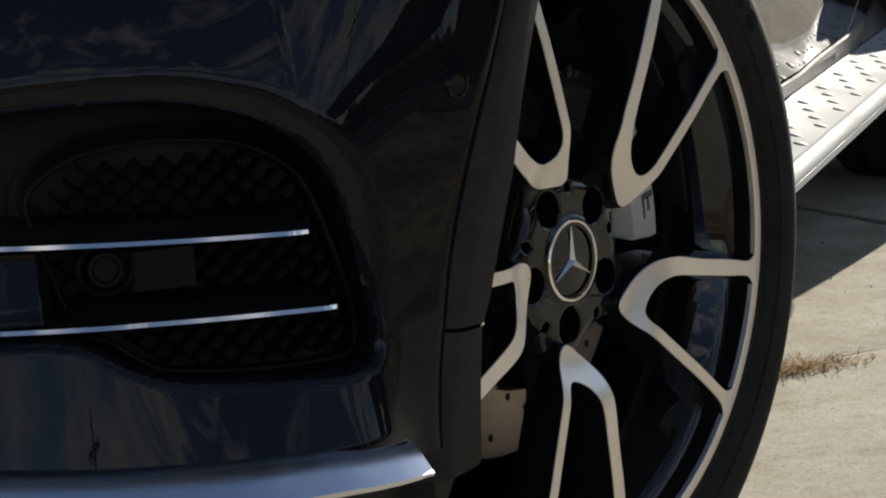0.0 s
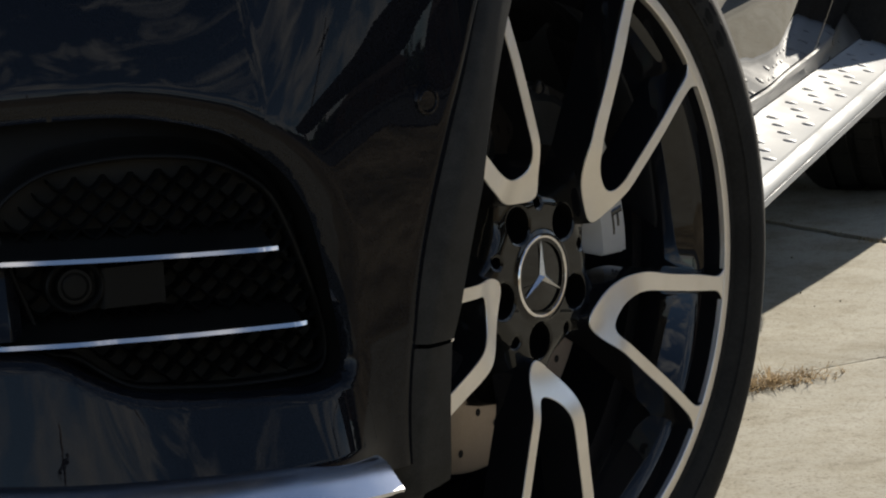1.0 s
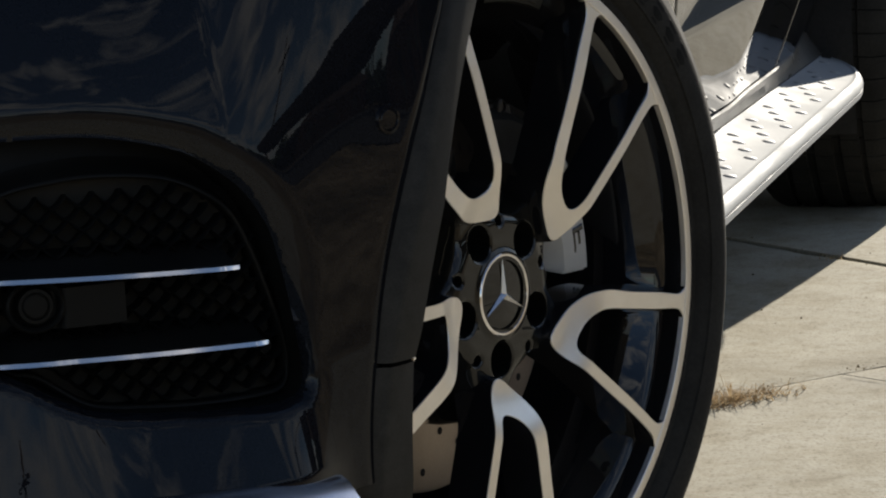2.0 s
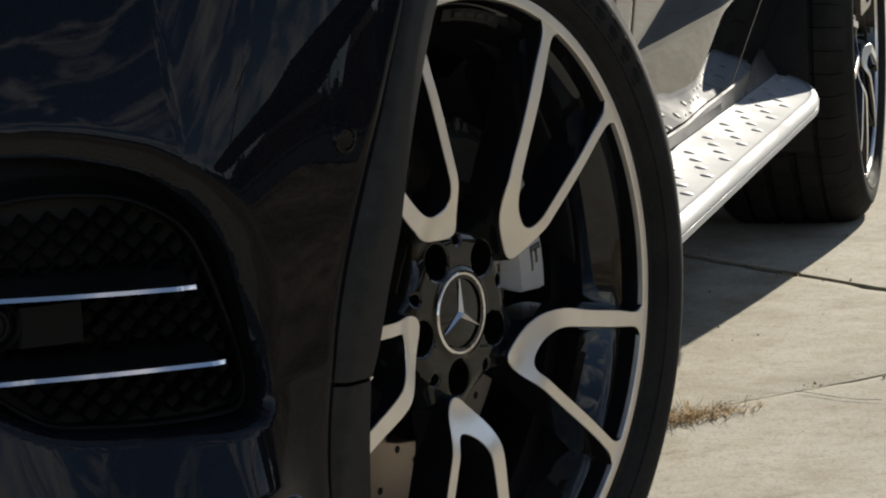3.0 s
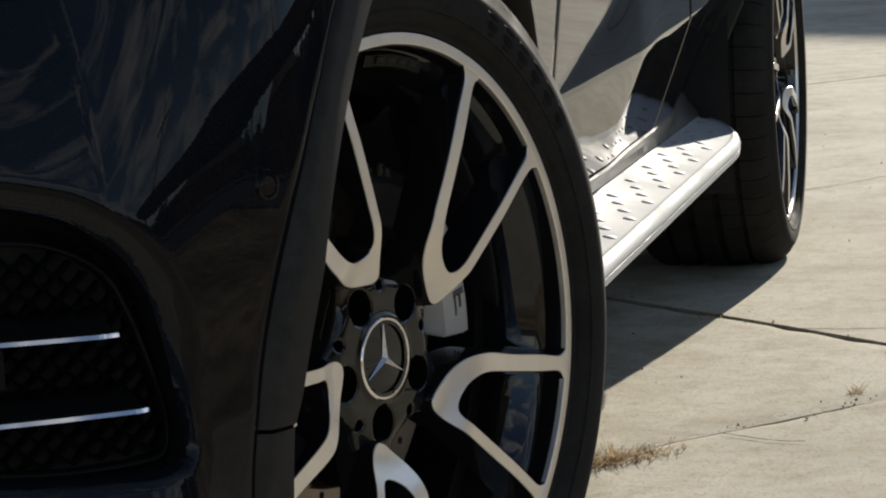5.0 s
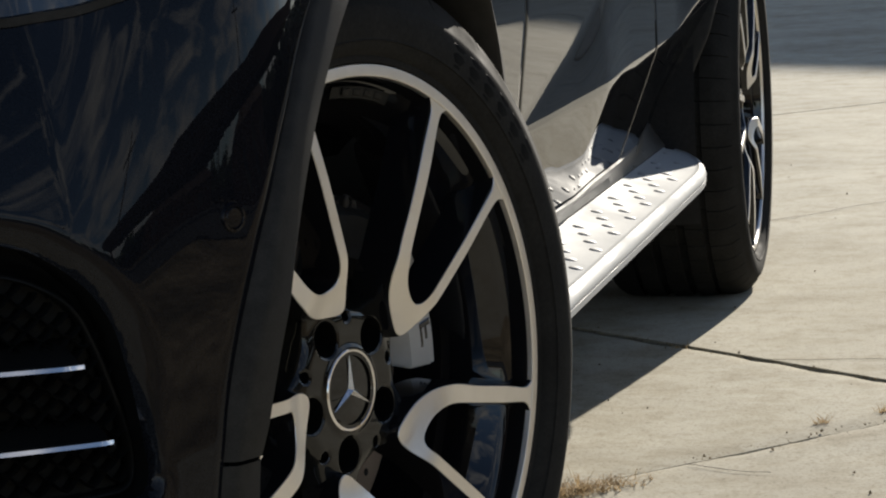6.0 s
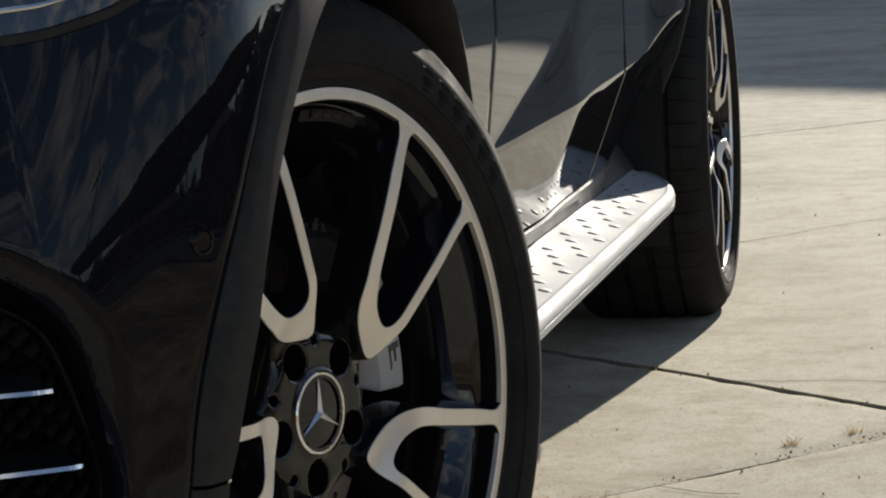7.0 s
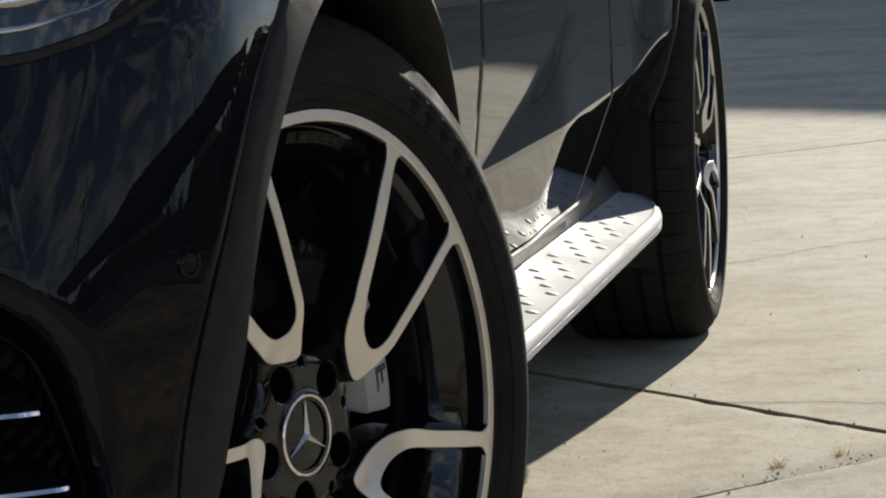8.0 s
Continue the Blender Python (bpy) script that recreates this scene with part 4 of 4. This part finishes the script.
def build_wheel(m, turn, caliper_angle):
    wheel = new("wheel", RIM)
    wheel.parent = car
    wheel.matrix_basis = m
    tagged(wheel, "two-tone alloy wheel with machined paired spokes")
    spin = pose(0, 0, 0, turn, 0, 0)
    for name, me in (("tyre", TYRE), ("rim_ring", RING), ("hub", HUB), ("cap_ring", CAP_RING), ("cap_disc", CAP_DISC), ("cap_emblem", CAP_STAR)):
        piece(name, me, wheel, spin)
    for k in range(5):
        piece("spoke_face", SPOKE_FACE, wheel, pose(0, 0, 0, turn + 72 * k, 0, 0))
        piece("spoke", SPOKE_BODY, wheel, pose(0, 0, 0, turn + 72 * k, 0, 0))
        for me, r, a in ((WELL, 0.0562, 48.7), (SMALL_WELL, 0.0645, 88.7)):
            q = polar((r, a + 72 * k))
            piece("bolt_well", me, wheel, spin @ pose(-0.0205 if me is WELL else -0.0225, q[0], q[1]))
    brake_parts(wheel, caliper_angle)
    # raised marks on the tyre's side and a name pad inside the rim, as plain bars
    for k in range(6):
        piece("sidewall_mark", MARK, wheel, spin @ pose(0, 0, 0, 61.0 - 5.2 * k, 0, 0))
        piece("sidewall_mark", MARK, wheel, spin @ pose(0, 0, 0, 241.0 - 5.2 * k, 0, 0))
    piece("name_pad", PAD, wheel, spin @ pose(0, 0, 0, 81, 0, 0))
    for k in range(4):
        piece("pad_mark", PAD_MARK, wheel, spin @ pose(0, 0, 0, 86.5 - 3.6 * k, 0, 0))
    return wheel


STEER = -20.71
def widened(wheel, k):
    """The rear tyres are wider and slightly flatter than the front ones."""
    for ob in wheel.children:
        if ob.name.startswith("tyre"):
            ob.matrix_basis = ob.matrix_basis @ Matrix.Diagonal((k, 0.988, 0.988, 1))


front_wheel = build_wheel(pose(0, 0, HUB_Z, 0, 0, STEER), 0, 24)


def caliper_housing(wheel):
    """The dark cast housing of the brake, behind the upper spokes, with a bevelled flank and a bolt."""
    bm = bmesh.new()
    front = [(0.076, 0.154), (0.087, 0.155), (0.106, 0.151), (0.116, 0.12), (0.09, 0.098), (0.072, 0.083), (0.051, 0.091), (0.044, 0.11), (0.052, 0.129)]
    cy, cz = sum(p[0] for p in front) / 9, sum(p[1] for p in front) / 9
    rings = []
    for w, k in ((-0.130, 1.10), (-0.090, 1.10), (-0.080, 1.04), (-0.078, 1.0)):
        rings.append([(w, cy + (y - cy) * k, cz + (z - cz) * k) for y, z in front])
    rings[1][2] = rings[0][2] = (-0.094, 0.153, 0.138)
    V = sheet(bm, rings, closed_v=True)
    bm.faces.new(V[-1])
    housing = part("caliper_housing", bm, HOUSING, wheel, "dark cast brake caliper housing", angle=30)
    bm = bmesh.new()
    sheet(bm, [[(-0.078 + d, cy + 0.012 + r * math.cos(t), cz + 0.030 + r * math.sin(t)) for d, r in ((0, 0.0075), (0.004, 0.007), (0.005, 0.005), (0.003, 0.0045), (0.003, 0.0003))] for t in np.linspace(0, 2 * math.pi, 18, endpoint=False)], closed_u=True)
    part("bolt", bm, HOUSING, housing)


caliper_housing(front_wheel)
rear_wheel = build_wheel(pose(0.042, REAR_Y, HUB_Z + 0.005, 0, 0, 0), -7, 150)
widened(rear_wheel, 1.13)
build_wheel(pose(2 * MID_X, 0, HUB_Z, 0, 0, 180 + STEER), 20, 150)
widened(build_wheel(pose(2 * MID_X - 0.042, REAR_Y, HUB_Z + 0.005, 0, 0, 180), 40, 24), 1.13)


# ---- running board ----
def board_z(x):
    return 0.300 - 0.20 * (x - 0.03)


def build_board():
    """A tread plate with a rounded rear end, on a sill cover."""
    bm = bmesh.new()
    y0, y1 = 0.42, 2.445
    xs_in, xs_out = -0.068, 0.036
    n = 90
    rows = []
    for y in np.linspace(y0, y1, n):
        k = max(0.0, (y - (y1 - 0.34)) / 0.34)
        out = xs_in + 0.018 + (xs_out - xs_in - 0.018) * max(0.0, 1 - k ** 2.3) ** 0.62
        w = out - xs_in
        prof = [(0.0, 0.0), (0.004, 0.003), (0.10, 0.0), (0.80, 0.0), (0.84, 0.001), (0.88, 0.0030), (0.95, 0.001), (0.985, -0.0035), (0.999, -0.0080), (0.996, -0.0105), (0.975, -0.0112), (0.975, -0.0126), (0.992, -0.0132), (0.985, -0.022), (0.95, -0.026), (0.3, -0.036), (0.0, -0.038)]
        rows.append([(xs_in + w * a, y, board_z(xs_in + w * a) + b) for a, b in prof])
    V = sheet(bm, rows, closed_v=True)
    bm.faces.new(V[0])
    bm.faces.new(V[-1])
    board = part("running_board", bm, BOARD, car, "pale satin aluminium running board with raised studs", angle=40)
    stud = bmesh.new()
    prof = [(0.0094, -0.0005), (0.0091, 0.0005), (0.0080, 0.0013), (0.0062, 0.0019), (0.0034, 0.0023), (0.0003, 0.0024)]
    sheet(stud, [[(r * math.cos(t), r * math.sin(t), z) for r, z in prof] for t in np.linspace(0, 2 * math.pi, 16, endpoint=False)], closed_u=True)
    STUD_ME = mesh_of("stud", stud, STUD, angle=70)
    for c in range(11):
        for r in range(4):
            x = 0.0048 - 0.0168 * r - 0.0012 * (c - 3)
            y = 1.041 + 0.166 * (c - 3) + 0.057 * r
            if c < 10 or r in (1, 3):
                piece("stud", STUD_ME, board, pose(x, y, board_z(x), 0, 11, 0))
    bm = bmesh.new()
    rows = []
    for y in np.linspace(0.44, 2.44, 60):
        top_z = float(np.interp(y, (0.4, 1.90, 2.16, 2.44), (0.3515, 0.3540, 0.362, 0.380)))
        top_x = side_x(y, 0.3585)
        mid = 0.5 * (0.322 + top_z)
        rows.append([(x, y, z) for x, z in ((-0.100, 0.25), (-0.074, 0.29), (-0.0705, 0.316), (-0.0690, 0.3235), (-0.0665, 0.3255), (-0.5 * 0.066 + 0.5 * top_x - 0.004, mid), (top_x - 0.001, top_z - 0.007), (top_x + 0.0005, top_z - 0.003), (top_x - 0.002, top_z), (top_x - 0.02, top_z + 0.001))])
    sheet(bm, rows)
    part("sill_cover", bm, SILL, car, "semi-gloss dark sill cover above the running board")


build_board()


# ---- the car's other side ----
FLIP = Matrix.Diagonal((-1, 1, 1, 1))
FLIPPED = {}


def flipped(me):
    if me.name not in FLIPPED:
        other = me.copy()
        other.transform(FLIP)
        other.flip_normals()
        FLIPPED[me.name] = other
    return FLIPPED[me.name]


def mirror_part(ob, parent, m):
    other = new(ob.name.split(".")[0], flipped(ob.data))
    other.parent = parent
    other.matrix_basis = m
    for key in ob.keys():
        other[key] = ob[key]
    for child in list(ob.children):
        mirror_part(child, other, FLIP @ child.matrix_basis @ FLIP)


MIRRORED = ("front_bumper", "arch_trim", "lower_arch_trim", "seam_clip", "front_fender", "front_door", "rear_door", "rear_quarter", "nose_panel", "headlamp", "headlamp_seal", "headlamp_bezel", "wheel_house_liner", "running_board", "sill_cover")
for ob in list(car.children):
    if ob.name.split(".")[0] in MIRRORED:
        mirror_part(ob, car, pose(2 * MID_X, 0, 0))


# ---- far surroundings, seen in the paint ----
def tree(x, y, h, seed):
    rnd = random.Random(seed)
    root = new("tree")
    root.location = (x, y, 0)
    tagged(root, "dark broadleaf street tree with an uneven crown", "tree", group="street trees")
    bm = bmesh.new()
    def limb(a, b, r0, r1, n=8):
        a, b = Vector(a), Vector(b)
        d = (b - a).normalized()
        u = d.orthogonal().normalized()
        v = d.cross(u)
        sheet(bm, [[c + (u * math.cos(t) + v * math.sin(t)) * r for t in np.linspace(0, 2 * math.pi, n, endpoint=False)] for c, r in ((a, r0), ((a + b) / 2 + u * r0 * 0.3, (r0 + r1) / 2), (b, r1))], closed_v=True)
    limb((0, 0, 0), (0.1, 0, h * 0.45), 0.22, 0.14)
    tips = []
    for k in range(14):
        a = k * 2.4
        t = (math.cos(a) * h * 0.24, math.sin(a) * h * 0.24, h * (0.22 + 0.68 * rnd.random()))
        limb((0.1, 0, h * (0.3 + 0.02 * k)), t, 0.08, 0.02, 6)
        tips.append(t)
    part("trunk", bm, BARK, root)
    bm = bmesh.new()
    for _ in range(3400):
        c = Vector(rnd.choice(tips)) + Vector((rnd.gauss(0, 1), rnd.gauss(0, 1), rnd.gauss(0, 0.8))) * h * 0.09
        r = 0.20 + 0.18 * rnd.random()
        m = Euler((rnd.random() * 6, rnd.random() * 6, 0)).to_matrix()
        bm.faces.new([bm.verts.new(c + m @ Vector(q) * r) for q in ((-1, 0, 0), (0, -0.5, 0.1), (1, 0, 0), (0, 0.5, 0.1))])
    part("crown", bm, FOLIAGE, root, smooth=False)
    return root


def house(x, y, w, d, h, turn):
    root = new("house")
    root.matrix_basis = pose(x, y, 0, 0, 0, turn)
    tagged(root, "low red brick house with a brown hipped roof", "house", group="houses across the yard")
    bm = bmesh.new()
    box(bm, (-w / 2, -d / 2, -0.02), (w / 2, d / 2, h), 0.03)
    part("wall", bm, BRICKWORK, root)
    bm = bmesh.new()
    e = 0.5
    lo = [bm.verts.new(q) for q in ((-w / 2 - e, -d / 2 - e, h), (w / 2 + e, -d / 2 - e, h), (w / 2 + e, d / 2 + e, h), (-w / 2 - e, d / 2 + e, h))]
    top = [bm.verts.new(q) for q in ((-w / 2 + d / 2, 0, h + d * 0.28), (w / 2 - d / 2, 0, h + d * 0.28))]
    bm.faces.new((lo[0], lo[1], top[1], top[0]))
    bm.faces.new((lo[1], lo[2], top[1]))
    bm.faces.new((lo[2], lo[3], top[0], top[1]))
    bm.faces.new((lo[3], lo[0], top[0]))
    bm.faces.new(lo)
    part("roof", bm, ROOFING, root, smooth=False)
    for k in range(3):
        bm = bmesh.new()
        cx = -w / 2 + w * (k + 0.5) / 3
        box(bm, (cx - 0.7, -d / 2 - 0.03, 0.9), (cx + 0.7, -d / 2 + 0.02, 2.2), 0.01)
        part("window", bm, GLASS_DARK, root)


first_tree = tree(74, 2, 5.6, 3)
for k in range(24):
    az, far = radians(7 + 5.6 * k), 76 + 7 * math.sin(k * 2.3)
    copy_thing(first_tree, pose(far * math.sin(az), far * math.cos(az), 0, 0, 0, 57 * k) @ Matrix.Diagonal((1.25, 1.25, 0.70 + 0.40 * ((k * 7) % 5) / 5, 1)))
for k in range(40):
    az, far = radians(16 + 2.9 * k), 58 + 4 * math.sin(k * 1.7)
    copy_thing(first_tree, pose(far * math.sin(az), far * math.cos(az), 0, 0, 0, 31 * k) @ Matrix.Diagonal((1.3, 1.3, 0.54 + 0.10 * ((k * 3) % 5) / 5, 1)))
for k in range(4):
    copy_thing(first_tree, pose(26 - 13 * k, -56 - 2 * (k % 2), 0, 0, 0, 80 * k))


def build_carport():
    """A long dark flat canopy on posts beside the road."""
    root = new("carport")
    root.location = (21.0, 10.0, 0)
    tagged(root, "long dark flat-roofed carport on slim steel posts", "carport")
    bm = bmesh.new()
    box(bm, (0.06, -23.9, 2.62), (5.9, 24.9, 3.42), 0.03)
    part("roof", bm, DARK, root)
    for x0, x1 in ((-0.06, 0.055), (5.905, 6.02)):
        bm = bmesh.new()
        box(bm, (x0, -24, 2.55), (x1, 25, 3.5), 0.01)
        part("fascia", bm, ROOFING, root)
    for k in range(8):
        for x in (0.5, 5.5):
            bm = bmesh.new()
            box(bm, (x - 0.05, -22.5 + 6.6 * k - 0.05, -0.03), (x + 0.05, -22.5 + 6.6 * k + 0.05, 2.64), 0.008)
            part("post", bm, PLASTIC, root)


build_carport()


def utility_pole(x, y, h):
    root = new("utility_pole")
    root.location = (x, y, 0)
    tagged(root, "dark weathered wooden utility pole with a crossarm", "utility pole", group="poles along the road")
    bm = bmesh.new()
    sheet(bm, [[(r * math.cos(t), r * math.sin(t), z) for z, r in ((-0.02, 0.16), (h * 0.5, 0.14), (h, 0.11), (h + 0.02, 0.01))] for t in np.linspace(0, 2 * math.pi, 12, endpoint=False)], closed_u=True)
    part("pole", bm, BARK, root)
    bm = bmesh.new()
    box(bm, (-0.06, -1.1, h - 0.9), (0.06, 1.1, h - 0.75), 0.01)
    part("crossarm", bm, BARK, root)


for x, y in ((30, -17), (31, 6), (29, -38)):
    utility_pole(x, y, 9.0)
house(47, 14, 15, 9, 2.9, -90)
house(49, -8, 16, 9, 3.0, -90)
house(88, -30, 18, 10, 2.9, -90)
house(86, -56, 16, 10, 2.9, -90)


def build_shade_hall():
    """A long flat-roofed hall, added unseen behind to throw shade over the far slabs."""
    root = new("hall")
    root.matrix_basis = pose(*(JV * 32.9), 0, 0, math.degrees(math.atan2(JU.y, JU.x)))
    tagged(root, "unseen long flat-roofed rendered hall added to shade the far apron", "building")
    bm = bmesh.new()
    box(bm, (-52, 0, -0.03), (-17, 14, 11.35), 0.05)
    part("wall", bm, RENDER_WALL, root)
    bm = bmesh.new()
    box(bm, (-52.3, -0.25, 11.35), (-16.7, 14.3, 11.75), 0.04)
    part("roof", bm, ROOFING, root)
    for k in range(4):
        for z in (1.2, 4.6, 8.0):
            bm = bmesh.new()
            box(bm, (-47 + 8 * k - 1.3, -0.04, z), (-47 + 8 * k + 1.3, 0.02, z + 1.9), 0.01)
            part("window", bm, GLASS_DARK, root)


build_shade_hall()


# ---- small things on the ground ----
def grass_tuft(x, y, n, spread, height, seed, lean=0.6):
    """A flattened tuft of dead blades growing out of a joint."""
    rnd = random.Random(seed)
    bm = bmesh.new()
    for _ in range(n):
        a, r = rnd.random() * 2 * math.pi, spread * rnd.random() ** 0.7
        base = Vector((0, 0, -0.004)) + JV * (r * math.cos(a) * 1.0) + JU * (r * math.sin(a) * 0.45)
        d = rnd.random() * 2 * math.pi
        h = height * (0.35 + 0.65 * rnd.random())
        side = Vector((math.cos(d), math.sin(d), 0))
        wid = side.cross(Vector((0, 0, 1))) * (0.0007 + 0.0014 * rnd.random() ** 2)
        rows = []
        for k in range(5):
            u = k / 4
            c = base + side * (h * lean * (0.4 + rnd.random() * 0.3) * u ** 1.6) + Vector((0, 0, h * (u - 0.45 * u * u * rnd.random())))
            rows.append([c - wid * (1 - u * 0.85), c + wid * (1 - u * 0.85)])
        sheet(bm, rows)
    ob = new("dry_grass_tuft", mesh_of("dry_grass_tuft", bm, STRAW))
    ob.location = (x, y, 0)
    tagged(ob, "flattened tuft of dead straw-brown grass in a joint", "grass tuft", group="weeds in the joints")


grass_tuft(-0.020, 1.125, 330, 0.075, 0.026, 1, 2.6)
grass_tuft(0.030, 1.165, 120, 0.06, 0.018, 2, 3.0)
grass_tuft(-0.035, 1.11, 40, 0.05, 0.045, 7, 0.8)
grass_tuft(0.262, 1.560, 34, 0.016, 0.022, 3, 1.8)
grass_tuft(0.345, 1.640, 30, 0.02, 0.018, 4, 0.8)
# Far out, a tuft stands in for a dark leaf on the slab.
grass_tuft(0.0, 12.70, 60, 0.10, 0.03, 8, 1.4)
grass_tuft(-0.03, 2.205, 40, 0.03, 0.014, 5, 0.8)


def build_crumbs():
    """Loose grit along the joints and on the slabs."""
    rnd = random.Random(9)
    bm = bmesh.new()
    for k in range(520):
        if k < 170:
            v = 0.6 + rnd.random() * 1.4
            c = JU * (-0.82 + rnd.gauss(0, 0.012)) + JV * v
        elif k < 260:
            c = JV * (1.606 + rnd.gauss(0, 0.010)) + JU * (-2.4 + rnd.random() * 2.2)
        else:
            c = Vector((-0.6 + rnd.random() * 1.6, 0.8 + rnd.random() * 4.5, 0))
        r = 0.0008 + 0.0030 * rnd.random() ** 4
        m = Euler((rnd.random() * 6, rnd.random() * 6, rnd.random() * 6)).to_matrix()
        vs = [bm.verts.new(Vector((c.x, c.y, r * 0.4)) + m @ (Vector(q) * r)) for q in ((1, 0, -0.3), (-0.6, 0.8, -0.3), (-0.5, -0.9, -0.2), (0.1, 0, 0.8))]
        for f in ((0, 1, 2), (0, 1, 3), (1, 2, 3), (0, 2, 3)):
            bm.faces.new([vs[i] for i in f])
    ob = new("grit", mesh_of("grit", bm, DIRT, smooth=False))
    tagged(ob, "loose brown grit and crumbs on the concrete", "grit", kind="stuff")


build_crumbs()


def build_crack(points, width, seed):
    """Recess shade of a hairline crack: a dark strip a hair above the slab."""
    bm = bmesh.new()
    path = spline(points, 90)
    rows = []
    for k, (x, y) in enumerate(path):
        a, c = path[max(0, k - 1)], path[min(len(path) - 1, k + 1)]
        d = Vector((c[0] - a[0], c[1] - a[1], 0)).normalized()
        side = Vector((-d.y, d.x, 0))
        j = 0.006 * noise.noise((x * 14, y * 14, seed)) + 0.003 * noise.noise((x * 60, y * 60, seed))
        w = width * (0.35 + 0.9 * abs(noise.noise((x * 30, y * 30, seed + 3))))
        p = Vector((x, y, 0.0022)) + side * j
        rows.append([p - side * w, p + Vector((0, 0, 0.0006)), p + side * w])
    sheet(bm, rows)
    ob = new("crack", mesh_of("crack", bm, CRACK))
    tagged(ob, "dark strip for the shaded recess of a hairline slab crack", "crack", kind="structure")


build_crack([(0.133, 2.073), (0.203, 2.062), (0.294, 2.064), (0.402, 2.045), (0.60, 2.03)], 0.0012, 1)
build_crack([(-0.10, 3.83), (-0.008, 3.94), (0.09, 4.05), (0.176, 4.187), (0.40, 4.40), (0.62, 4.55)], 0.0022, 5)
build_crack([(0.10, 1.28), (0.16, 1.245), (0.22, 1.225)], 0.0010, 3)
